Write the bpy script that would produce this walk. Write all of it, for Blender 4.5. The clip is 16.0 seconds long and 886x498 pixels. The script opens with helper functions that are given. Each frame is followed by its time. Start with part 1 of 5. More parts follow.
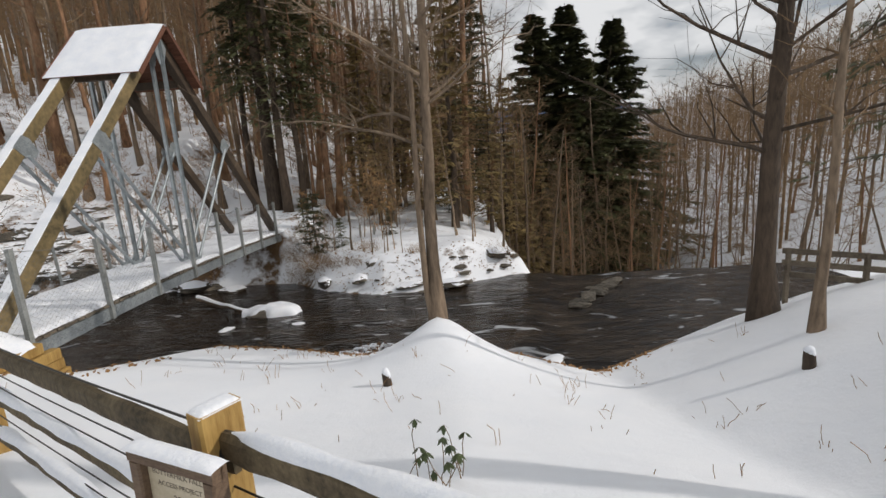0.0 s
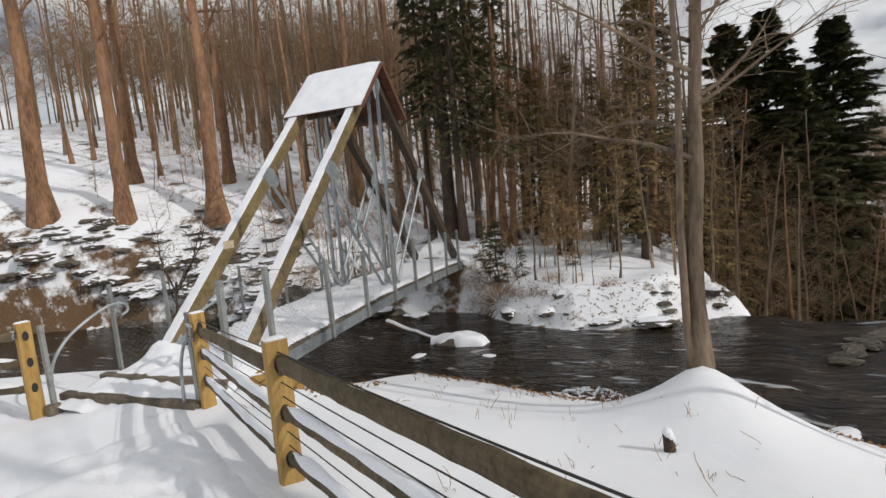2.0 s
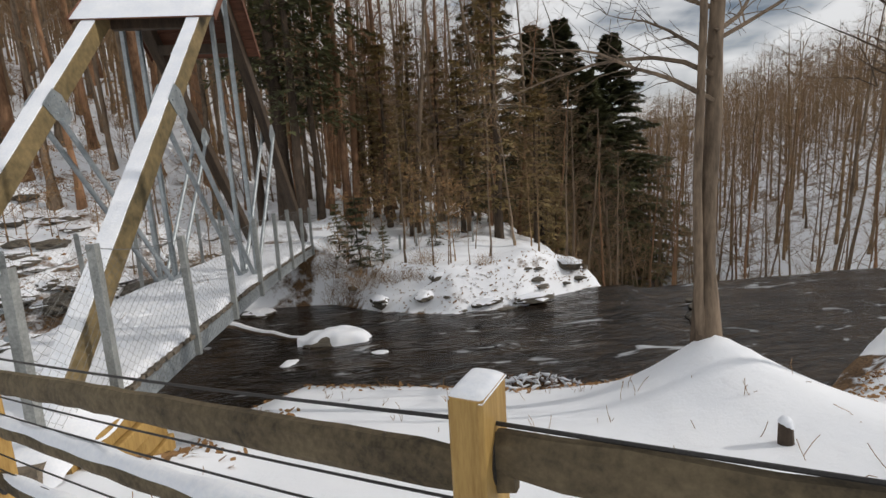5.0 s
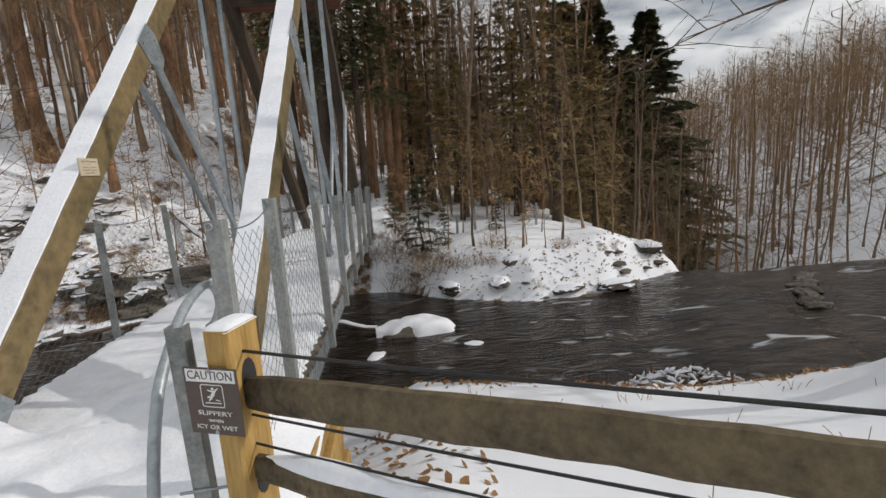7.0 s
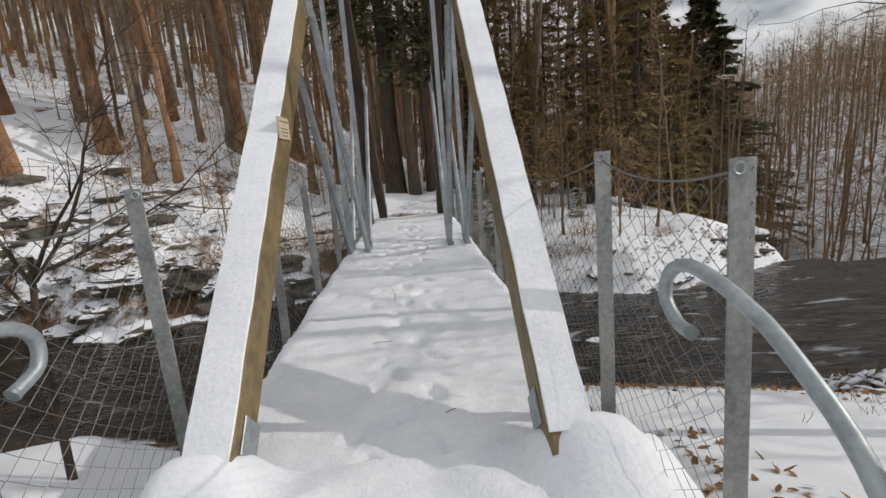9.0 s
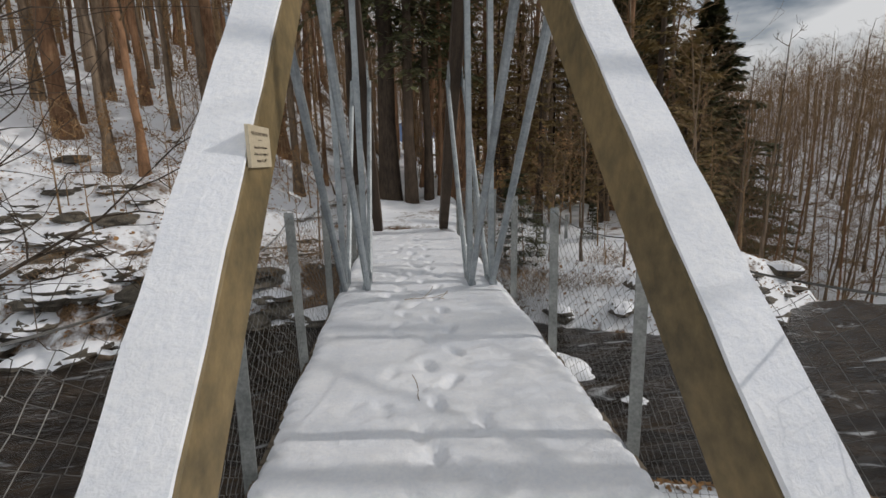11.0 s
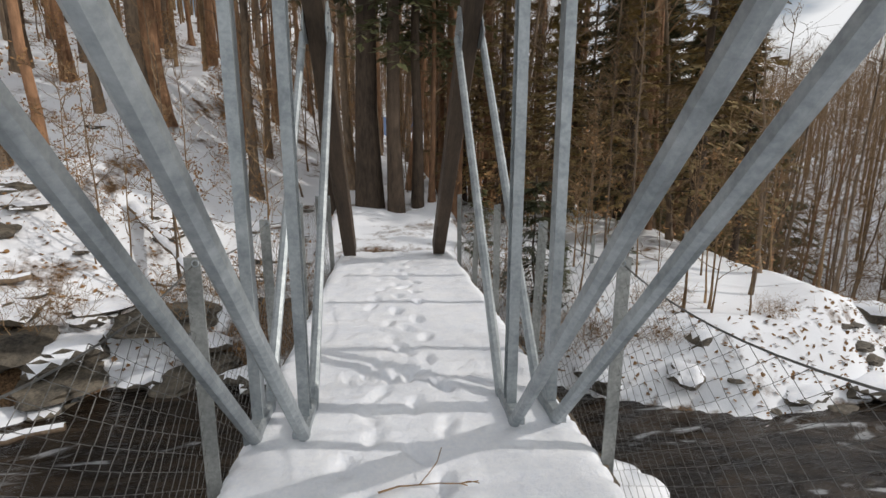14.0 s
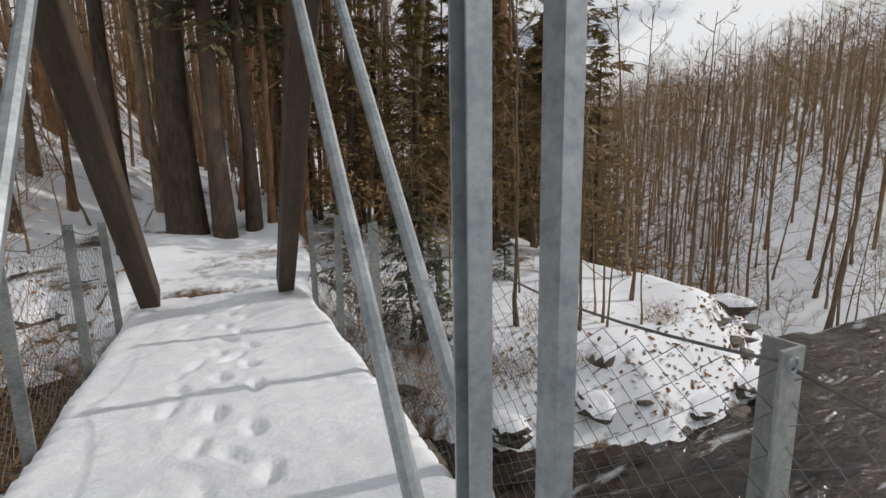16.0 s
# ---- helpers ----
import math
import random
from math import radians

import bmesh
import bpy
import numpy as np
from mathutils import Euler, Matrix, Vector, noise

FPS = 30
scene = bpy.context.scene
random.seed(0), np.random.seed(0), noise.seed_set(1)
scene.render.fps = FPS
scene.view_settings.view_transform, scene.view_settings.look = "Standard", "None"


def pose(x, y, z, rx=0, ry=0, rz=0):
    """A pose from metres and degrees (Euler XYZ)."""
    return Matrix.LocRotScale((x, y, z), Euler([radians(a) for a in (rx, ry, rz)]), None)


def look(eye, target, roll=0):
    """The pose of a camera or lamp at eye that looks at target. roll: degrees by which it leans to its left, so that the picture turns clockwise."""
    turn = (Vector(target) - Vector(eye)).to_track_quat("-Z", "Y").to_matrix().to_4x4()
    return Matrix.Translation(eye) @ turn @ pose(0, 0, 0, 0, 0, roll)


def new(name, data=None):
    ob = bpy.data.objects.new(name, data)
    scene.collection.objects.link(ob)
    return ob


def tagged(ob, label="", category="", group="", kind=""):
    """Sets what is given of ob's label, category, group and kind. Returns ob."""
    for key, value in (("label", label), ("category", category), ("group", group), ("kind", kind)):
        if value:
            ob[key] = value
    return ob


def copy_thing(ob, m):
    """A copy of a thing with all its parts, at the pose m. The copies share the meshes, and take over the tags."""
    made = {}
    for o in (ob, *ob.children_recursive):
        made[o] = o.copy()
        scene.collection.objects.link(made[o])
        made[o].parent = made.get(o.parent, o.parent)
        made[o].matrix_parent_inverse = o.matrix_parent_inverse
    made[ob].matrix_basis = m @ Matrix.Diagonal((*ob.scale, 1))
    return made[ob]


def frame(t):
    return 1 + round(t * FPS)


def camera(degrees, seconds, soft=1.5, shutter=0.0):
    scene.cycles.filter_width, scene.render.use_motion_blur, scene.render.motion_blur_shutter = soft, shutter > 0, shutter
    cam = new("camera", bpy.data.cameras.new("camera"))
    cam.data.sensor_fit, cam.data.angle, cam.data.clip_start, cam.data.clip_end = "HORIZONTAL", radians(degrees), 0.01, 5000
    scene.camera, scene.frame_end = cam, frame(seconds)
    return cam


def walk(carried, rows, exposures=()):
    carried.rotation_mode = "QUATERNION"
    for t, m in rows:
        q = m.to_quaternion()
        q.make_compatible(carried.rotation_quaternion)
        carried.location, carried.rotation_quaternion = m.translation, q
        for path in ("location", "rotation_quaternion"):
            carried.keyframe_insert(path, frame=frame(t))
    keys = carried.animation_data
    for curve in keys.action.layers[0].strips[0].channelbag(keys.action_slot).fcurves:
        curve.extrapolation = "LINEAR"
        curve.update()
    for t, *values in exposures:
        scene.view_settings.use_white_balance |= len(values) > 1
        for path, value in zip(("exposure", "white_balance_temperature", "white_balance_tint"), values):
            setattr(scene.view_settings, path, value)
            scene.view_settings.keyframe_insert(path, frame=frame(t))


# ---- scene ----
cam = camera(86.7, 16.0)
PATH = [
    (0, (8.731, -7.589, 2.198), (8.659, -5.629, 1.806), -3.9),
    (0.5, (8.287, -7.585, 2.206), (8.058, -5.621, 1.91), -4.4),
    (1, (7.915, -7.425, 2.179), (7.486, -5.485, 1.959), -4.5),
    (1.5, (7.497, -7.151, 2.125), (6.877, -5.26, 1.934), -4.8),
    (2, (7.053, -6.914, 2.058), (6.389, -5.039, 1.85), -5.1),
    (2.5, (6.629, -6.605, 1.973), (6.038, -4.708, 1.751), -5.4),
    (3, (6.25, -6.347, 1.891), (5.833, -4.406, 1.652), -5.1),
    (3.5, (5.853, -6.054, 1.817), (5.644, -4.082, 1.553), -4.5),
    (4, (5.438, -5.684, 1.755), (5.42, -3.704, 1.475), -3.9),
    (4.2, (5.221, -5.576, 1.723), (5.268, -3.597, 1.435), -3.6),
    (6.3, (2.988, -3.967, 1.419), (3.203, -2.007, 1.084), -3.4),
    (6.5, (2.838, -3.811, 1.368), (3.034, -1.85, 1.032), -4.0),
    (7, (2.141, -3.647, 1.307), (2.31, -1.686, 0.954), -3.7),
    (7.5, (1.559, -3.49, 1.205), (1.687, -1.527, 0.843), -3.8),
    (8, (0.982, -3.394, 1.174), (1.072, -1.429, 0.814), -4.0),
    (8.3, (0.698, -3.237, 1.161), (0.789, -1.271, 0.805), -3.7),
    (9, (0.204, -2.582, 1.171), (0.288, -0.619, 0.796), -4.6),
    (11.5, (-0.231, -0.362, 1.487), (-0.056, 1.594, 1.108), -0.5),
    (12, (-0.252, 0.106, 1.504), (-0.071, 2.063, 1.136), -0.1),
    (12.5, (-0.181, 0.678, 1.513), (0.010, 2.634, 1.146), 0.1),
    (13, (-0.166, 1.294, 1.521), (0.043, 3.249, 1.151), 0.4),
    (13.5, (-0.185, 1.926, 1.548), (0.034, 3.877, 1.162), 0),
    (14, (-0.165, 2.607, 1.536), (0.067, 4.553, 1.136), 0.1),
    (14.5, (-0.162, 3.266, 1.430), (0.083, 5.213, 1.042), 0.7),
    (15, (-0.127, 3.590, 1.350), (0.224, 5.526, 0.990), 0.2),
    (15.5, (-0.016, 4.082, 1.330), (0.516, 5.980, 0.991), 0.4),
    (16, (0.095, 4.577, 1.350), (0.927, 6.362, 1.006), -1.1),
]
walk(cam, [(t, look(eye, target, roll)) for t, eye, target, roll in PATH], [(0, -1.25), (4, -1.25), (9, -1.30), (11.5, -1.50), (12.2, -1.38), (13, -1.02), (14.5, -1.10), (16, -1.15)])
# ---- light ----
world = bpy.data.worlds.new("sky")
scene.world = world
world.use_nodes = True
wn = world.node_tree.nodes
sky = wn.new("ShaderNodeTexSky")
sky.sky_type, sky.sun_disc = "NISHITA", False
SUN_TO = Vector((0.86, -0.10, 0.50)).normalized()
sky.sun_elevation = math.asin(SUN_TO.z)
sky.sun_rotation = math.atan2(SUN_TO.x, SUN_TO.y)
sky.air_density, sky.dust_density = 1.0, 1.5
# broken cloud over the blue
tc = wn.new("ShaderNodeTexCoord")
mp = wn.new("ShaderNodeMapping")
mp.inputs["Scale"].default_value = (2.0, 2.0, 6.0)
cn = wn.new("ShaderNodeTexNoise")
cn.inputs["Scale"].default_value, cn.inputs["Detail"].default_value = 2.2, 8
cr = wn.new("ShaderNodeValToRGB")
cr.color_ramp.elements[0].position, cr.color_ramp.elements[1].position = 0.30, 0.53
mx = wn.new("ShaderNodeMixRGB")
mx.inputs["Color2"].default_value = (18.0, 18.2, 18.5, 1)
wl = world.node_tree.links
wl.new(tc.outputs["Generated"], mp.inputs["Vector"])
wl.new(mp.outputs["Vector"], cn.inputs["Vector"])
wl.new(cn.outputs["Fac"], cr.inputs["Fac"])
wl.new(cr.outputs["Color"], mx.inputs["Fac"])
wl.new(sky.outputs["Color"], mx.inputs["Color1"])
wl.new(mx.outputs["Color"], wn["Background"].inputs["Color"])
wn["Background"].inputs["Strength"].default_value = 0.10
sun = new("sun", bpy.data.lights.new("sun", "SUN"))
sun.data.energy, sun.data.angle, sun.data.color = 4.6, radians(0.6), (1.0, 0.935, 0.865)
sun.matrix_world = look(SUN_TO * 60, (0, 0, 0))
scene.view_settings.exposure = -0.97


# ---- materials ----
def srgb(h):
    c = [int(h[i:i + 2], 16) / 255 for i in (0, 2, 4)]
    return [v / 12.92 if v <= 0.04045 else ((v + 0.055) / 1.055) ** 2.4 for v in c]


def material(name, low, high, rough=0.7, metal=0.0, big=1.5, fine=30.0, bump=0.3, stretch=(1, 1, 1), spread=0.15, dist=0.01, spec=0.4):
    """Two scales of variation between two colours, with fine relief and a shift from object to object."""
    m = bpy.data.materials.new(name)
    m.use_nodes = True
    n, l = m.node_tree.nodes, m.node_tree.links
    b = n["Principled BSDF"]
    b.inputs["Roughness"].default_value, b.inputs["Metallic"].default_value = rough, metal
    b.inputs["Specular IOR Level"].default_value = spec
    t = n.new("ShaderNodeTexCoord")
    info = n.new("ShaderNodeObjectInfo")
    shift = n.new("ShaderNodeVectorMath")
    shift.operation = "ADD"
    sc = n.new("ShaderNodeMath")
    sc.operation, sc.inputs[1].default_value = "MULTIPLY", 37.0
    l.new(info.outputs["Random"], sc.inputs[0])
    l.new(t.outputs["Object"], shift.inputs[0])
    l.new(sc.outputs[0], shift.inputs[1])
    mp = n.new("ShaderNodeMapping")
    mp.inputs["Scale"].default_value = stretch
    l.new(shift.outputs[0], mp.inputs["Vector"])
    a = n.new("ShaderNodeTexNoise")
    a.inputs["Scale"].default_value, a.inputs["Detail"].default_value = big, 5
    f = n.new("ShaderNodeTexNoise")
    f.inputs["Scale"].default_value, f.inputs["Detail"].default_value, f.inputs["Roughness"].default_value = fine, 6, 0.65
    for x in (a, f):
        l.new(mp.outputs["Vector"], x.inputs["Vector"])
    mix = n.new("ShaderNodeMath")
    mix.operation = "MULTIPLY_ADD"
    mix.inputs[1].default_value = 0.5
    l.new(f.outputs["Fac"], mix.inputs[0])
    half = n.new("ShaderNodeMath")
    half.operation, half.inputs[1].default_value = "MULTIPLY", 0.5
    l.new(a.outputs["Fac"], half.inputs[0])
    l.new(half.outputs[0], mix.inputs[2])
    ramp = n.new("ShaderNodeValToRGB")
    ramp.color_ramp.elements[0].position, ramp.color_ramp.elements[1].position = 0.36, 0.64
    ramp.color_ramp.elements[0].color, ramp.color_ramp.elements[1].color = (*low, 1), (*high, 1)
    l.new(mix.outputs[0], ramp.inputs["Fac"])
    hsv = n.new("ShaderNodeHueSaturation")
    vv = n.new("ShaderNodeMapRange")
    vv.inputs["To Min"].default_value, vv.inputs["To Max"].default_value = 1 - spread, 1 + spread
    l.new(info.outputs["Random"], vv.inputs["Value"])
    l.new(vv.outputs[0], hsv.inputs["Value"])
    l.new(ramp.outputs["Color"], hsv.inputs["Color"])
    l.new(hsv.outputs["Color"], b.inputs["Base Color"])
    if bump:
        bp = n.new("ShaderNodeBump")
        bp.inputs["Strength"].default_value, bp.inputs["Distance"].default_value = bump, dist
        l.new(mix.outputs[0], bp.inputs["Height"])
        l.new(bp.outputs["Normal"], b.inputs["Normal"])
    return m


SNOW = material("snow", (0.76, 0.79, 0.85), (0.90, 0.91, 0.93), 0.85, big=3.0, fine=34, bump=0.55, spread=0.0, dist=0.03, spec=0.2)
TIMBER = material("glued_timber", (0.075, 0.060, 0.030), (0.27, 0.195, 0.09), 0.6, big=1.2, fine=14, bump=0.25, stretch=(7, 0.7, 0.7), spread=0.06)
# timber with shade put into its colour, for the far struts; tie beams share it
SHADETIMBER = material("shaded_timber", (0.035, 0.024, 0.016), (0.09, 0.062, 0.04), 0.7, big=1.5, fine=12, bump=0.2, stretch=(6, 0.8, 0.8), spread=0.05)
STEEL = material("galvanised_steel", (0.24, 0.27, 0.285), (0.44, 0.475, 0.49), 0.5, 0.55, big=5, fine=28, bump=0.06, spread=0.08)
GREYPOST = material("weathered_grey_metal", (0.16, 0.17, 0.165), (0.38, 0.39, 0.375), 0.6, 0.35, big=4, fine=40, bump=0.15, spread=0.12)
WIRE = material("wire", (0.12, 0.12, 0.115), (0.24, 0.24, 0.23), 0.5, 0.6, bump=0, spread=0.1)
CABLE = material("black_cable", (0.015, 0.014, 0.014), (0.045, 0.042, 0.04), 0.5, 0.2, fine=120, bump=0.3)
POSTWOOD = material("yellow_treated_pine", (0.26, 0.15, 0.04), (0.48, 0.31, 0.10), 0.65, big=2.5, fine=14, bump=0.25, stretch=(5, 5, 0.6), spread=0.12)
RAILWOOD = material("mossy_weathered_rail", (0.035, 0.026, 0.014), (0.17, 0.13, 0.075), 0.85, big=3, fine=26, bump=0.5, stretch=(1, 1, 1), spread=0.15)
PLANK = material("grey_plank", (0.07, 0.055, 0.04), (0.22, 0.18, 0.13), 0.8, big=3, fine=22, bump=0.4, spread=0.15)
ROOFWOOD = material("red_brown_boards", (0.09, 0.035, 0.02), (0.19, 0.08, 0.045), 0.7, big=3, fine=20, stretch=(1, 6, 6), bump=0.2)
ROCK = material("wet_rock", (0.025, 0.022, 0.018), (0.17, 0.145, 0.11), 0.7, big=2.2, fine=14, bump=0.8, spread=0.3, dist=0.03)
BARK = material("grey_brown_bark", (0.07, 0.050, 0.034), (0.28, 0.205, 0.14), 0.9, big=2.2, fine=16, bump=0.8, stretch=(1, 1, 0.22), spread=0.25, dist=0.02)
REDBARK = material("red_brown_pine_bark", (0.085, 0.045, 0.024), (0.36, 0.20, 0.11), 0.9, big=2.0, fine=13, bump=0.9, stretch=(1, 1, 0.25), spread=0.18, dist=0.03)
DARKBARK = material("dark_hemlock_bark", (0.022, 0.016, 0.011), (0.11, 0.078, 0.054), 0.9, big=2.0, fine=13, bump=0.9, stretch=(1, 1, 0.25), spread=0.2, dist=0.03)
TWIG = material("bare_twig", (0.10, 0.062, 0.032), (0.36, 0.235, 0.125), 0.85, big=2, fine=20, bump=0, spread=0.3)
NEEDLE = material("dark_needles", (0.020, 0.028, 0.012), (0.14, 0.14, 0.055), 0.7, big=0.8, fine=9, bump=0, spread=0.25)
OLIVENEEDLE = material("olive_brown_needles", (0.12, 0.088, 0.030), (0.42, 0.30, 0.12), 0.75, big=0.9, fine=9, bump=0, spread=0.25)
TANLEAF = material("dead_tan_leaves", (0.16, 0.075, 0.025), (0.42, 0.24, 0.10), 0.8, big=2, fine=12, bump=0, spread=0.3)
GREENLEAF = material("laurel_leaf", (0.02, 0.04, 0.012), (0.10, 0.13, 0.045), 0.45, big=4, fine=30, bump=0, spread=0.3)
LITTER = material("leaf_litter", (0.035, 0.018, 0.009), (0.22, 0.11, 0.045), 0.9, big=7, fine=40, bump=1.0, spread=0.2, dist=0.03)
SIGNBROWN = material("brown_enamel", (0.075, 0.052, 0.042), (0.10, 0.072, 0.06), 0.45, big=3, fine=60, bump=0.05, spread=0)
SIGNWHITE = material("white_lettering", (0.70, 0.70, 0.68), (0.80, 0.80, 0.78), 0.5, big=4, fine=60, bump=0, spread=0)
PLAQUE = material("cream_plaque", (0.46, 0.39, 0.27), (0.62, 0.54, 0.40), 0.55, big=6, fine=50, bump=0.05, spread=0)
INK = material("plaque_ink", (0.05, 0.035, 0.025), (0.09, 0.065, 0.05), 0.6, bump=0, spread=0)
BOARD = material("brown_stained_board", (0.09, 0.055, 0.035), (0.20, 0.135, 0.085), 0.7, big=3, fine=25, bump=0.3, stretch=(1, 4, 4), spread=0)
FARHILL = material("haze_tinted_hill", (0.10, 0.14, 0.24), (0.14, 0.19, 0.30), 1.0, big=0.004, fine=0.05, bump=0, spread=0, spec=0)


def water_material():
    """Dark shallow stream: glossy, brown bed showing through, ripples drawn out along the flow and patches of foam."""
    m = bpy.data.materials.new("stream_water")
    m.use_nodes = True
    n, l = m.node_tree.nodes, m.node_tree.links
    b = n["Principled BSDF"]
    t = n.new("ShaderNodeTexCoord")
    mp = n.new("ShaderNodeMapping")
    mp.inputs["Scale"].default_value = (0.55, 1.6, 1)
    mp.inputs["Rotation"].default_value = (0, 0, radians(-18))
    l.new(t.outputs["Object"], mp.inputs["Vector"])

    def tex(scale, detail, distortion):
        x = n.new("ShaderNodeTexNoise")
        x.inputs["Scale"].default_value, x.inputs["Detail"].default_value, x.inputs["Distortion"].default_value = scale, detail, distortion
        l.new(mp.outputs["Vector"], x.inputs["Vector"])
        return x
    bed, wave, foam = tex(1.6, 6, 0.5), tex(3.2, 7, 1.2), tex(1.15, 8, 1.4)
    bedramp = n.new("ShaderNodeValToRGB")
    bedramp.color_ramp.elements[0].position, bedramp.color_ramp.elements[1].position = 0.4, 0.7
    bedramp.color_ramp.elements[0].color, bedramp.color_ramp.elements[1].color = (0.012, 0.009, 0.007, 1), (0.05, 0.036, 0.024, 1)
    l.new(bed.outputs["Fac"], bedramp.inputs["Fac"])
    fr = n.new("ShaderNodeValToRGB")
    fr.color_ramp.elements[0].position, fr.color_ramp.elements[1].position = 0.62, 0.74
    l.new(foam.outputs["Fac"], fr.inputs["Fac"])
    mix = n.new("ShaderNodeMixRGB")
    mix.inputs["Color2"].default_value = (0.42, 0.44, 0.46, 1)
    l.new(fr.outputs["Color"], mix.inputs["Fac"])
    l.new(bedramp.outputs["Color"], mix.inputs["Color1"])
    l.new(mix.outputs["Color"], b.inputs["Base Color"])
    rr = n.new("ShaderNodeMapRange")
    rr.inputs["To Min"].default_value, rr.inputs["To Max"].default_value = 0.10, 0.6
    l.new(fr.outputs["Color"], rr.inputs["Value"])
    l.new(rr.outputs[0], b.inputs["Roughness"])
    b.inputs["IOR"].default_value = 1.33
    bp = n.new("ShaderNodeBump")
    bp.inputs["Strength"].default_value, bp.inputs["Distance"].default_value = 0.8, 0.10
    l.new(wave.outputs["Fac"], bp.inputs["Height"])
    l.new(bp.outputs["Normal"], b.inputs["Normal"])
    return m


def ground_material():
    """Snow broken by leaf litter where it has thinned: on steep faces and in patches."""
    m = bpy.data.materials.new("snowy_ground")
    m.use_nodes = True
    n, l = m.node_tree.nodes, m.node_tree.links
    b = n["Principled BSDF"]
    b.inputs["Roughness"].default_value, b.inputs["Specular IOR Level"].default_value = 0.85, 0.2
    t = n.new("ShaderNodeTexCoord")

    def tex(scale, detail, rough=0.6):
        x = n.new("ShaderNodeTexNoise")
        x.inputs["Scale"].default_value, x.inputs["Detail"].default_value, x.inputs["Roughness"].default_value = scale, detail, rough
        l.new(t.outputs["Object"], x.inputs["Vector"])
        return x
    soft, patch, grit = tex(1.1, 5), tex(0.55, 9, 0.72), tex(26, 6, 0.7)
    white = n.new("ShaderNodeValToRGB")
    white.color_ramp.elements[0].color, white.color_ramp.elements[1].color = (0.80, 0.83, 0.88, 1), (0.90, 0.91, 0.93, 1)
    l.new(soft.outputs["Fac"], white.inputs["Fac"])
    brown = n.new("ShaderNodeValToRGB")
    brown.color_ramp.elements[0].position, brown.color_ramp.elements[1].position = 0.36, 0.66
    brown.color_ramp.elements[0].color, brown.color_ramp.elements[1].color = (0.035, 0.022, 0.014, 1), (0.26, 0.16, 0.085, 1)
    l.new(grit.outputs["Fac"], brown.inputs["Fac"])
    at = n.new("ShaderNodeAttribute")
    at.attribute_name = "thin"
    add = n.new("ShaderNodeMath")
    add.operation = "ADD"
    l.new(at.outputs["Fac"], add.inputs[0])
    l.new(patch.outputs["Fac"], add.inputs[1])
    cut = n.new("ShaderNodeMapRange")
    cut.inputs["From Min"].default_value, cut.inputs["From Max"].default_value = 0.93, 1.03
    l.new(add.outputs[0], cut.inputs["Value"])
    mix = n.new("ShaderNodeMixRGB")
    l.new(cut.outputs[0], mix.inputs["Fac"])
    l.new(white.outputs["Color"], mix.inputs["Color1"])
    l.new(brown.outputs["Color"], mix.inputs["Color2"])
    l.new(mix.outputs["Color"], b.inputs["Base Color"])
    hs = n.new("ShaderNodeMath")
    hs.operation, hs.inputs[1].default_value = "MULTIPLY_ADD", 0.15
    l.new(grit.outputs["Fac"], hs.inputs[0])
    l.new(soft.outputs["Fac"], hs.inputs[2])
    sub = n.new("ShaderNodeMath")
    sub.operation = "MULTIPLY_ADD"
    sub.inputs[1].default_value = -0.5
    l.new(cut.outputs[0], sub.inputs[0])
    l.new(hs.outputs[0], sub.inputs[2])
    bp = n.new("ShaderNodeBump")
    bp.inputs["Strength"].default_value, bp.inputs["Distance"].default_value = 0.5, 0.08
    l.new(sub.outputs[0], bp.inputs["Height"])
    l.new(bp.outputs["Normal"], b.inputs["Normal"])
    return m


WATER, GROUND = water_material(), ground_material()


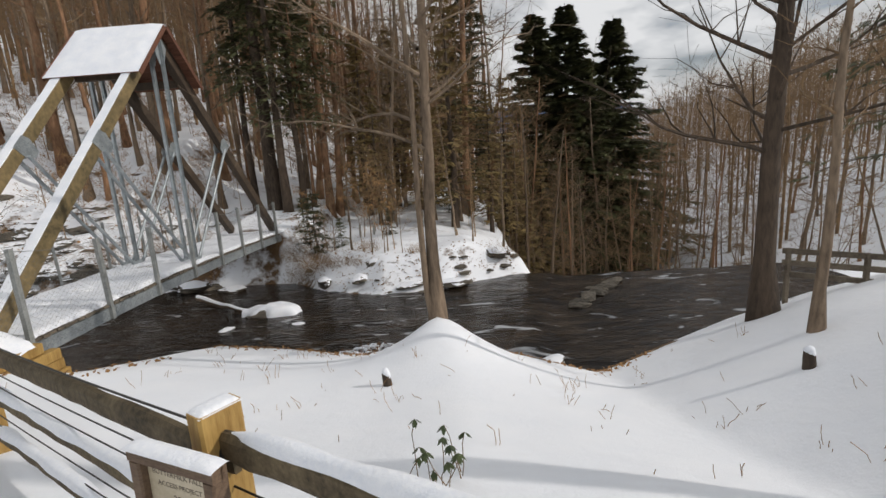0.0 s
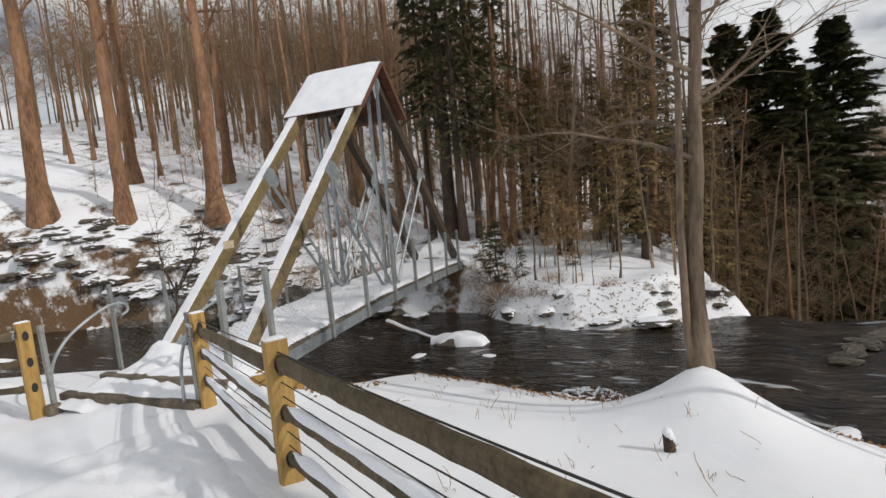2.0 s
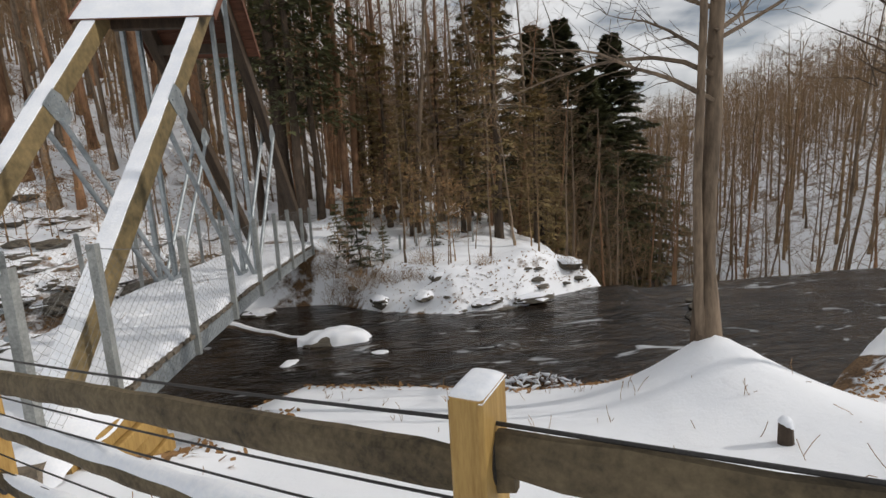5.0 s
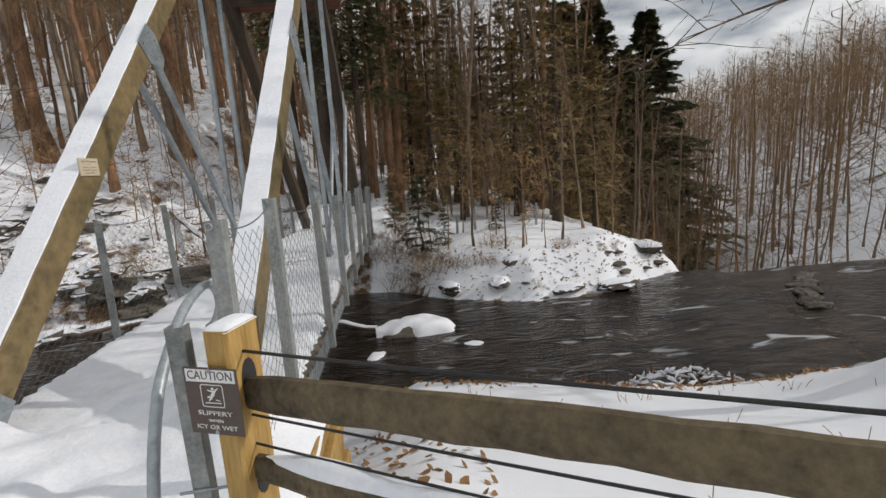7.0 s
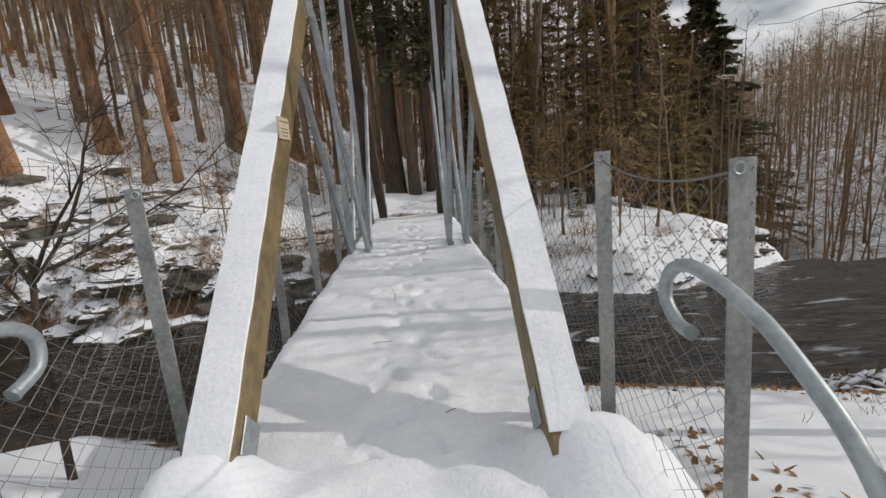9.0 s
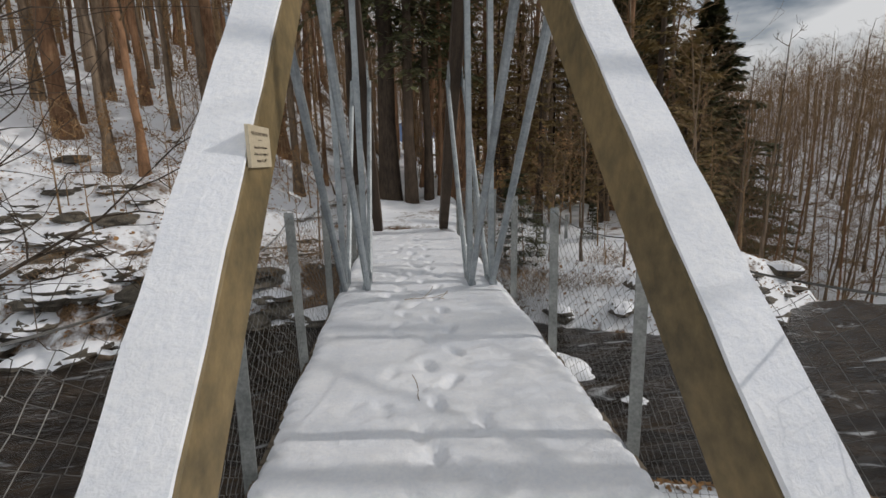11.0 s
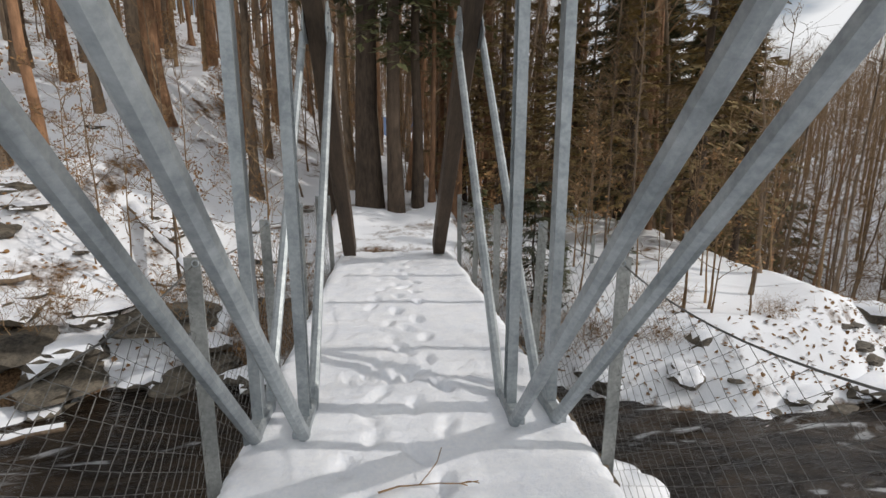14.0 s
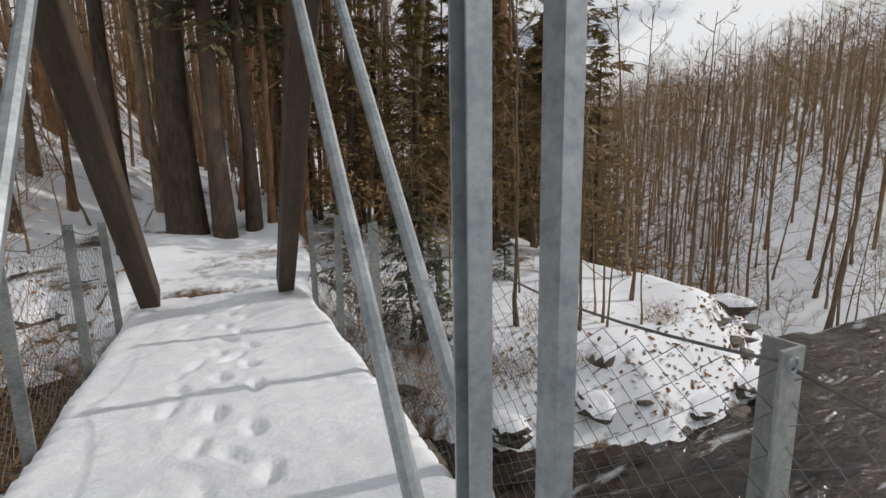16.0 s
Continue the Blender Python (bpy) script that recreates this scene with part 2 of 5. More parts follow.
# ---- mesh helpers ----
class Build:
    """Gathers vertices and faces for one mesh."""

    def __init__(self):
        self.v, self.f = [], []

    def add(self, verts, faces):
        k = len(self.v)
        self.v.extend(verts)
        self.f.extend([tuple(i + k for i in f) for f in faces])

    def beam(self, p0, p1, w, h, up=(0, 0, 1), chamfer=0.012):
        """A straight bar with chamfered edges: w across, h along up."""
        p0, p1 = Vector(p0), Vector(p1)
        d = (p1 - p0).normalized()
        s = d.cross(Vector(up)).normalized()
        u = s.cross(d)
        c = min(chamfer, w * 0.4, h * 0.4)
        a, b = w / 2, h / 2
        ring = [(-a + c, -b), (a - c, -b), (a, -b + c), (a, b - c), (a - c, b), (-a + c, b), (-a, b - c), (-a, -b + c)]
        vs = [p + s * x + u * y for p in (p0, p1) for x, y in ring]
        fs = [(i, (i + 1) % 8, 8 + (i + 1) % 8, 8 + i) for i in range(8)]
        self.add(vs, fs + [tuple(range(7, -1, -1)), tuple(range(8, 16))])
        return self

    def tube(self, pts, radii, sides=6, cap=True):
        pts = [Vector(p) for p in pts]
        k = len(pts)
        ref = Vector((0.31, 0.87, 0.39))
        vs = []
        for i, p in enumerate(pts):
            d = (pts[min(i + 1, k - 1)] - pts[max(i - 1, 0)]).normalized()
            s = d.cross(ref)
            if s.length < 1e-3:
                s = d.cross(Vector((1, 0, 0)))
            s.normalize()
            u = d.cross(s)
            r = radii[i] if hasattr(radii, "__len__") else radii
            vs += [p + (s * math.cos(2 * math.pi * j / sides) + u * math.sin(2 * math.pi * j / sides)) * r for j in range(sides)]
        fs = [(i * sides + j, i * sides + (j + 1) % sides, (i + 1) * sides + (j + 1) % sides, (i + 1) * sides + j) for i in range(k - 1) for j in range(sides)]
        if cap:
            fs += [tuple(range(sides - 1, -1, -1)), tuple(range((k - 1) * sides, k * sides))]
        self.add(vs, fs)
        return self

    def mesh(self, name, mat, smooth=False):
        me = bpy.data.meshes.new(name)
        me.from_pydata([tuple(v) for v in self.v], [], self.f)
        me.materials.append(mat)
        if smooth:
            me.polygons.foreach_set("use_smooth", [True] * len(me.polygons))
        me.update()
        return me


def part(name, build, mat, parent=None, label="", smooth=False):
    ob = new(name, build.mesh(name, mat, smooth) if isinstance(build, Build) else build)
    if parent is not None:
        ob.parent = parent
    if label:
        tagged(ob, label)
    return ob


def thing(name, label, category, group="", at=(0, 0, 0), rz=0):
    ob = new(name)
    ob.empty_display_size = 0.1
    ob.matrix_basis = pose(*at, 0, 0, rz)
    return tagged(ob, label, category, group)


# ---- the lie of the land ----
NEAR_X = [-60, -20, -12, -5, -2, 1, 2.2, 3.8, 4.9, 6.6, 7.6, 8.6, 10, 11.4, 12.8, 16, 19.8, 26, 60]
NEAR_Y = [-14, -1.5, 2.2, 4.4, 3.2, 3.2, 4.4, 4.0, 3.7, 3.1, 2.9, 3.0, 2.4, 1.7, 2.6, 4.6, 6.6, 9, 14]
FAR_X = [-60, -20, -12, -10.5, -7.8, -5, -2, 0, 1.7, 2.6, 3.5, 5, 5.8, 7, 8.2, 9.5, 11.3, 13, 60]
FAR_Y = [-4, 7.4, 10.6, 10.6, 9.4, 11.2, 11.4, 11.3, 11.4, 10.6, 9.7, 9.2, 8.8, 9.0, 9.2, 10, 11, 13.5, 40]
WATER_Z = -2.65


def smooth01(t):
    t = np.clip(t, 0, 1)
    return t * t * (3 - 2 * t)


def lumps(x, y):
    return (np.sin(x * 0.9 + 1.3 * np.sin(y * 0.37)) * np.sin(y * 0.8 + 0.9 * np.sin(x * 0.51)) + 0.5 * np.sin(x * 2.1 + y * 1.3 + 1) * np.sin(y * 2.4 - x * 0.7))


def ground(x, y):
    """Height of the land, for arrays or single numbers."""
    x, y = np.asarray(x, float), np.asarray(y, float)
    dn, df = np.interp(x, NEAR_X, NEAR_Y) - y, y - np.interp(x, FAR_X, FAR_Y)
    near = WATER_Z + 0.16 * smooth01(dn / 0.4) + 0.31 * np.clip(dn, 0, 7.2) + 0.20 * np.clip(dn - 7.2, 0, 4.5) + 0.07 * np.clip(x - 5.5, 0, 6) * smooth01((dn - 5) / 4)
    near = near + 1.12 * np.exp(-np.hypot(x - 8.25, (y - 0.55)) ** 1.2 / 1.3) + 0.55 * smooth01((x - 10.5) / 5) * smooth01(dn / 4) + 0.03 * lumps(x * 0.7, y * 0.7)
    pad = smooth01((2.9 - np.abs(x)) / 1.3) * smooth01((-0.3 - y) / 0.9)
    near = near * (1 - pad) + (-0.62 + 0.08 * np.clip(x, -2, 0)) * pad
    left = np.clip(-7 - x, 0, 40)
    de = df + 0.55 * left
    rise = np.interp(x, [-60, -8, -2, 3, 9, 16], [0.46, 0.46, 0.14, 0.07, 0.03, 0.0])
    step = np.interp(x, [-30, -4, -1.9, -1.6, 1.6, 2.2, 4, 9, 11], [1.1, 1.2, 1.5, 2.08, 2.08, 1.2, 1.25, 1.25, 0.6])
    up = np.clip(de - 1.0, 0, 12) + 0.55 * np.clip(de - 13, 0, 55)
    far = WATER_Z + 0.25 * smooth01(df / 0.3) + (step - 0.2) * smooth01(df / 1.25) + rise * up * smooth01((de + 3) / 8)
    far = far + 0.12 * lumps(x, y) * smooth01(df / 2)
    # the falls beyond the lip, the valley under it and its far side
    fall = smooth01((x - 10.8) / 2.0) * smooth01((y - 10.2) / 5.0)
    bed = WATER_Z - 0.55 * smooth01(np.minimum(-dn, -df) / 1.2)
    land = np.where(dn > 0, near, np.where(df > 0, far, bed))
    valley = -8.5 - 0.02 * np.clip(y - 15, 0, 60) + 0.30 * np.clip(x - 19 - 0.15 * (y - 10), 0, 60) + 0.10 * np.clip(y - 75, 0, 250) + 0.28 * np.clip(14 - x, 0, 60) * smooth01((y - 16) / 25)
    return land * (1 - fall) + np.minimum(valley, 20) * fall


# ---- ground and water ----
def spaced(parts):
    out = []
    for a, b, n in parts:
        out += list(np.linspace(a, b, n, endpoint=False))
    return np.array(out + [parts[-1][1]])


gx = spaced([(-420, -70, 18), (-70, -16, 60), (-16, 15, 170), (15, 45, 60), (45, 420, 28)])
gy = spaced([(-200, -20, 14), (-20, -9, 22), (-9, 18, 160), (18, 60, 80), (60, 500, 34)])
GX, GY = np.meshgrid(gx, gy)
GZ = ground(GX, GY)
nx, ny = len(gx), len(gy)
gm = bpy.data.meshes.new("ground")
gm.from_pydata(np.column_stack([GX.ravel(), GY.ravel(), GZ.ravel()]).tolist(), [], [(j * nx + i, j * nx + i + 1, (j + 1) * nx + i + 1, (j + 1) * nx + i) for j in range(ny - 1) for i in range(nx - 1)])
gm.materials.append(GROUND)
gm.polygons.foreach_set("use_smooth", [True] * len(gm.polygons))
# where the snow lies thin: steep faces, the rocky far slope, the leafy edge of the water
SX, SY = np.gradient(GZ, gx, axis=1), np.gradient(GZ, gy, axis=0)
DN, DF = np.interp(GX, NEAR_X, NEAR_Y) - GY, GY - np.interp(GX, FAR_X, FAR_Y)
thin = 0.24 + 0.10 * np.clip(np.hypot(SX, SY) - 0.5, 0, 1.0) + 0.14 * ((DF > 0) & (GX < 1)) + 0.11 * ((DF > 0.8) & (GX >= 1)) + 0.22 * np.exp(-np.abs(DN - 0.2) * 2.2) + 0.26 * ((DN < 0) & (DF < 0) & (GX < 14))
thin = thin + 0.03 * smooth01((GX - 20) / 8) * (DN < 0) + 0.02 * smooth01((GY - 26) / 10)
thin = np.where((DN > 1.2), 0.05, thin)
col = gm.attributes.new("thin", "FLOAT", "POINT")
col.data.foreach_set("value", thin.ravel().astype(np.float32))
tagged(new("ground", gm), "snow-covered wooded banks with leaf litter showing through", "ground", kind="structure")

# the stream, slightly uneven, ending at the lip of the falls
wx, wy = np.linspace(-45, 22, 160), np.linspace(-6, 14, 90)
WX, WY = np.meshgrid(wx, wy)
WZ = WATER_Z + 0.012 * np.sin(WX * 2.3 + 1.5 * np.sin(WY * 1.7)) + 0.010 * np.sin(WY * 4.1 + WX * 1.3) - 0.16 * smooth01((WX - 11.5 - 0.25 * (WY - 8)) / 0.5)
WZ = WZ - 6.5 * smooth01((WX - 10.5) / 1.0) * smooth01((WY - 10.6) / 3.0)
wm = bpy.data.meshes.new("water")
wm.from_pydata(np.column_stack([WX.ravel(), WY.ravel(), WZ.ravel()]).tolist(), [], [(j * 160 + i, j * 160 + i + 1, (j + 1) * 160 + i + 1, (j + 1) * 160 + i) for j in range(89) for i in range(159)])
wm.materials.append(WATER)
wm.polygons.foreach_set("use_smooth", [True] * len(wm.polygons))
tagged(new("water", wm), "dark shallow rippling creek with patches of foam", "water", kind="structure")

# far ridge closing the valley; the blue of distance haze is put into its colour
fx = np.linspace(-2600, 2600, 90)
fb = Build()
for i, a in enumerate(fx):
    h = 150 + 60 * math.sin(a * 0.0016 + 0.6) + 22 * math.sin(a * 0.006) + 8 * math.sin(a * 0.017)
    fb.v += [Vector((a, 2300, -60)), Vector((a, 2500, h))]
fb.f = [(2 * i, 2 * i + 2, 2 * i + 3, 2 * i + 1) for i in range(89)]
tagged(part("backdrop", fb, FARHILL), "distant wooded ridge tinted blue for haze", "hills", kind="structure")


# ---- the footbridge ----
RIDGE_Y = 5.72
SLOPE = math.atan(1.0)
SIDES = {-1: (0.80, 1.04), 1: (0.735, 0.965)}
HANGS = {-1: (0.765, 1.075), 1: (0.70, 1.0)}


def deck_z(y):
    return -0.32 - 0.0035 * (y - 4.8) ** 2


def mirror_y(y, far):
    return 2 * RIDGE_Y - y if far else y


bridge = thing("footbridge", "snow-covered timber and galvanised steel truss footbridge over the creek", "footbridge")
TDIR = Vector((0, math.cos(SLOPE), math.sin(SLOPE)))
TUP = Vector((0, -math.sin(SLOPE), math.cos(SLOPE)))


def on_timber(along, off, x, far):
    p = Vector((0, -0.14, 0)) + TDIR * along + TUP * off
    return Vector((x, mirror_y(p.y, far), p.z))


TLEN = 5.86 / math.cos(SLOPE)
for far in (False, True):
    for sgn in (-1, 1):
        INNER, OUTER = SIDES[sgn]
        MIDX = (INNER + OUTER) / 2
        x = sgn * MIDX
        up = (0, -TUP.y if far else TUP.y, TUP.z)
        # far struts get the timber colour darkened for their shaded undersides
        tm = part("timber", Build().beam(on_timber(-0.50, 0, x, far), on_timber(TLEN, 0, x, far), OUTER - INNER, 0.30, up, 0.015), SHADETIMBER if far else TIMBER, bridge, "dark shaded glued timber strut" if far else "olive-brown glued timber strut with snow on top")
        if not far:
            sb = Build()
            ring = []
            for i in range(41):
                a = -0.40 + 6.86 * i / 40
                w = (OUTER - INNER) / 2 - 0.004 + 0.003 * math.sin(i * 1.7 + sgn)
                h = 0.166 + 0.004 * math.sin(i * 0.9 + sgn * 2) + 0.003 * math.sin(i * 2.3)
                ring.append([on_timber(a, 0.152, x - w, far), on_timber(a, h, x - w * 0.97, far), on_timber(a, h + 0.003, x, far), on_timber(a, h, x + w * 0.97, far), on_timber(a, 0.152, x + w, far)])
            for r in ring:
                sb.v += r
            sb.f = [(5 * i + j, 5 * i + j + 1, 5 * i + j + 6, 5 * i + j + 5) for i in range(40) for j in range(4)] + [(4, 3, 2, 1, 0), tuple(200 + j for j in range(5))]
            part("snow_strip", sb, SNOW, tm, "packed snow lying on the timber")
            # steel shoe at the foot
            part("foot_shoe", Build().beam(on_timber(-0.33, -0.05, sgn * (INNER - 0.006), far), on_timber(-0.14, -0.05, sgn * (INNER - 0.006), far), 0.012, 0.22, up, 0.03), STEEL, tm, "pale steel foot plate with one bolt")
        # gusset plates on both faces, with bolts
        for xf in (INNER - 0.007, OUTER + 0.007):
            c = on_timber(4.26, -0.07, 0, far)
            pl = Build()
            pts = [(-0.22, 0.20), (0.16, 0.20), (0.24, 0.02), (0.16, -0.30), (-0.02, -0.34), (-0.20, -0.10)]
            vs = [Vector((sgn * (xf + d), 0, 0)) + on_timber(4.26 + a, -0.02 + b, 0, far) for d in (-0.006, 0.006) for a, b in pts]
            pl.add(vs, [tuple(range(5, -1, -1)), tuple(range(6, 12))] + [(i, (i + 1) % 6, 6 + (i + 1) % 6, 6 + i) for i in range(6)])
            gp = part("gusset_plate", pl, STEEL, bridge, "galvanised gusset plate with bolts")
            for a, b in ((-0.14, 0.12), (0.10, 0.12), (-0.1, -0.06), (0.14, -0.02), (0.08, -0.2)):
                q = on_timber(4.26 + a, -0.02 + b, 0, far)
                out = sgn * (1 if xf > MIDX else -1)
                p0 = Vector((sgn * xf, q.y, q.z))
                part("bolt", Build().tube([p0, p0 + Vector((out * 0.022, 0, 0))], 0.016, 6), STEEL, gp)

# hangers, struts
KING = 5.69
for sgn in (-1, 1):
    MIDX = sum(SIDES[sgn]) / 2
    for xf in HANGS[sgn]:
        x = sgn * xf
        hb = Build()
        # folded channel, open towards the timber's other side
        o = sgn * (1 if xf > MIDX else -1)
        prof = [(-0.036, -0.050), (0.036, -0.050), (0.036, -0.040), (-0.026, -0.040), (-0.026, 0.040), (0.036, 0.040), (0.036, 0.050), (-0.036, 0.050)]
        hb.add([(x + o * px, KING + py, z) for z in (deck_z(KING) - 0.25, 5.72) for px, py in prof], [tuple(range(7, -1, -1)), tuple(range(8, 16))] + [(i, (i + 1) % 8, 8 + (i + 1) % 8, 8 + i) for i in range(8)])
        part("hanger", hb, STEEL, bridge, "galvanised channel hanger")
        for far in (False, True):
            top = on_timber(4.12 if not far else 4.22, -0.17, x, far)
            k = -1 if not far else 1
            part("strut", Build().beam(top, (x - sgn * 0.02, KING + k * 0.16, deck_z(KING) - 0.02), 0.075, 0.085, (0, 0, 1), 0.022), STEEL, bridge, "galvanised diagonal strut")
        part("hanger_shoe", Build().beam((x, KING - 0.22, deck_z(KING) + 0.03), (x, KING + 0.22, deck_z(KING) + 0.03), 0.10, 0.10, (0, 0, 1), 0.02), STEEL, bridge)
    # crown plates under the ridge
    for xf in (SIDES[sgn][0] - 0.012, SIDES[sgn][1] + 0.012):
        cp = Build()
        pts = [(-0.12, 5.92), (0.12, 5.92), (0.30, 5.56), (0.10, 5.10), (-0.10, 5.10), (-0.30, 5.56)]
        vs = [Vector((sgn * (xf + d), KING + a, z)) for d in (-0.006, 0.006) for a, z in pts]
        cp.add(vs, [tuple(range(5, -1, -1)), tuple(range(6, 12))] + [(i, (i + 1) % 6, 6 + (i + 1) % 6, 6 + i) for i in range(6)])
        part("crown_plate", cp, STEEL, bridge, "galvanised crown plate at the ridge")
part("tie_beam", Build().beam((-SIDES[-1][0], RIDGE_Y - 0.9, 4.74), (SIDES[1][0], RIDGE_Y - 0.9, 4.74), 0.12, 0.2), SHADETIMBER, bridge)
part("tie_beam", Build().beam((-SIDES[-1][0], RIDGE_Y + 0.9, 4.74), (SIDES[1][0], RIDGE_Y + 0.9, 4.74), 0.12, 0.2), SHADETIMBER, bridge)

# the little roof: boards, fascia and snow
for far in (False, True):
    rf = Build()
    n = 9
    for i in range(n):
        a0 = 6.44 + (TLEN + 0.12 - 6.44) * i / n
        a1 = 6.44 + (TLEN + 0.12 - 6.44) * (i + 1) / n - 0.008
        m0, m1 = on_timber(a0, 0.175, 0, far), on_timber(a1, 0.175, 0, far)
        mid = (m0 + m1) / 2
        d = (m1 - m0).normalized()
        nrm = Vector((0, -TUP.y if far else TUP.y, TUP.z))
        bo = Build().beam((-1.22, mid.y, mid.z), (1.22, mid.y, mid.z), (m1 - m0).length, 0.03, nrm, 0.004)
        part("roof_board", bo, ROOFWOOD, bridge)
    rs = Build()
    nu, nv = 24, 14
    for j in range(nv + 1):
        for i in range(nu + 1):
            a = 6.42 + (TLEN + 0.16 - 6.42) * j / nv
            x = -1.235 + 2.47 * i / nu
            edge = min(i, nu - i, j + 0.5, 3) / 3
            rs.v.append(on_timber(a, 0.196 + 0.045 * edge + 0.006 * math.sin(i * 1.3) * math.sin(j * 1.1), x, far))
    rs.f = [(j * (nu + 1) + i, j * (nu + 1) + i + 1, (j + 1) * (nu + 1) + i + 1, (j + 1) * (nu + 1) + i) for j in range(nv) for i in range(nu)]
    part("roof_snow", rs, SNOW, bridge, "smooth snow on the small roof", True)
    for sgn in (-1, 1):
        part("fascia_board", Build().beam(on_timber(6.42, 0.16, sgn * 1.232, far), on_timber(TLEN + 0.1, 0.16, sgn * 1.232, far), 0.022, 0.12, (0, -TUP.y if far else TUP.y, TUP.z), 0.004), ROOFWOOD, bridge)

# stringers and planks under the snow
for sgn in (-1, 1):
    for i in range(5):
        y0, y1 = -0.45 + 2.48 * i, -0.45 + 2.48 * (i + 1)
        part("edge_beam", Build().beam((sgn * 1.13, y0, deck_z(y0) - 0.30), (sgn * 1.13, y1 + 0.01, deck_z(y1) - 0.30), 0.08, 0.26), STEEL, bridge, "grey steel edge beam")
for i in range(75):
    y = -0.42 + 0.165 * i
    part("deck_plank", Build().beam((-1.19, y, deck_z(y) - 0.125), (1.19 + 0.02 * math.sin(i * 2.1), y, deck_z(y) - 0.125), 0.15, 0.05, (0, 0, 1), 0.006), PLANK, bridge)

# snow on the deck, with soft bars and a trodden line
su, sv = 60, 420
ys = np.linspace(-0.50, 12.5, sv + 1)
xs = np.linspace(-1.0, 1.0, su + 1)
rng = np.random.RandomState(4)
prints = []
yy = -0.5
k = 0
while yy < 12.5:
    prints.append((0.10 + (0.10 if k % 2 else -0.12) + rng.normal(0, 0.05), yy, rng.uniform(0.7, 1.2)))
    prints.append((-0.25 + rng.normal(0, 0.12), yy + 0.2, rng.uniform(0.2, 0.7)))
    yy += rng.uniform(0.22, 0.34)
    k += 1
db = Build()
PX, PY, PS = np.array(prints).T
PA = np.random.RandomState(6).normal(0, 1, len(PX))
for y in ys:
    half = 1.15 + 0.012 * math.sin(y * 5.1) + 0.018 * math.sin(y * 38.0)
    for u in xs:
        x = u * half
        e = min(1.0, (1 - abs(u)) * 9)
        z = deck_z(y) - 0.085 + 0.095 * math.sqrt(max(0.0, 1 - (1 - e) ** 2))
        z += 0.007 * math.sin(y * 3.1 + math.sin(x * 2)) + 0.006 * math.sin(y * 38.0) * (1 if y < 11 else 0) * 0.35 + 0.006 * math.sin(x * 3.3 + y)
        d2 = ((x - PX + 0.35 * PA * (y - PY)) / 0.062) ** 2 + ((y - PY) / 0.125) ** 2
        z -= float(np.max(PS * 0.052 * np.clip(1.25 - d2 ** 1.3, 0, 1)))
        z += 0.012 * noise.noise(Vector((x * 2.2, y * 1.2, 3))) + 0.010 * noise.noise(Vector((x * 9, y * 7, 1))) + 0.006 * noise.noise(Vector((x * 19, y * 17, 5)))
        if abs(y - 6.35) < 0.16 and abs(x - 0.2) < 0.75:
            z -= 0.045 * (1 - abs(y - 6.35) / 0.16) + 0.035 * noise.noise(Vector((x * 25, y * 25, 7)))
        z -= 0.14 * max(0.0, (-0.28 - y) / 0.22) ** 2
        db.v.append((x, y, z))
db.f = [(j * (su + 1) + i, j * (su + 1) + i + 1, (j + 1) * (su + 1) + i + 1, (j + 1) * (su + 1) + i) for j in range(sv) for i in range(su)]
part("deck_snow", db, SNOW, bridge, "trodden snow with footprints on the deck", True)


def gz(x, y):
    return float(ground(x, y))


def diamond_mesh(p0, p1, z0, z1, cell=0.068, wire=0.0019, sag=0.0, seed=0):
    """Woven wire netting between two posts: zigzag wires that meet at the knots."""
    b = Build()
    p0, p1 = Vector((*p0, 0)), Vector((*p1, 0))
    d = p1 - p0
    n = max(2, round(d.length / cell))
    rows = max(2, round((z1 - z0) / cell * 0.62))
    rnd = random.Random(seed)
    side = Vector((-d.y, d.x, 0)).normalized()
    for i in range(n):
        pts = []
        for r in range(rows * 2 + 1):
            u = (i + (0.01 if (r + i) % 2 == 0 else 0.99)) / n
            f = r / (rows * 2)
            z = z0 + (z1 - z0) * f - sag * 4 * u * (1 - u) * f
            pts.append(p0 + d * u + side * rnd.uniform(-0.006, 0.006) + Vector((0, 0, z)))
        b.tube(pts, wire, 3, False)
    return b


def rope(p0, p1, sag, r, n=10):
    p0, p1 = Vector(p0), Vector(p1)
    return [p0.lerp(p1, i / n) - Vector((0, 0, sag * 4 * (i / n) * (1 - i / n))) for i in range(n + 1)]


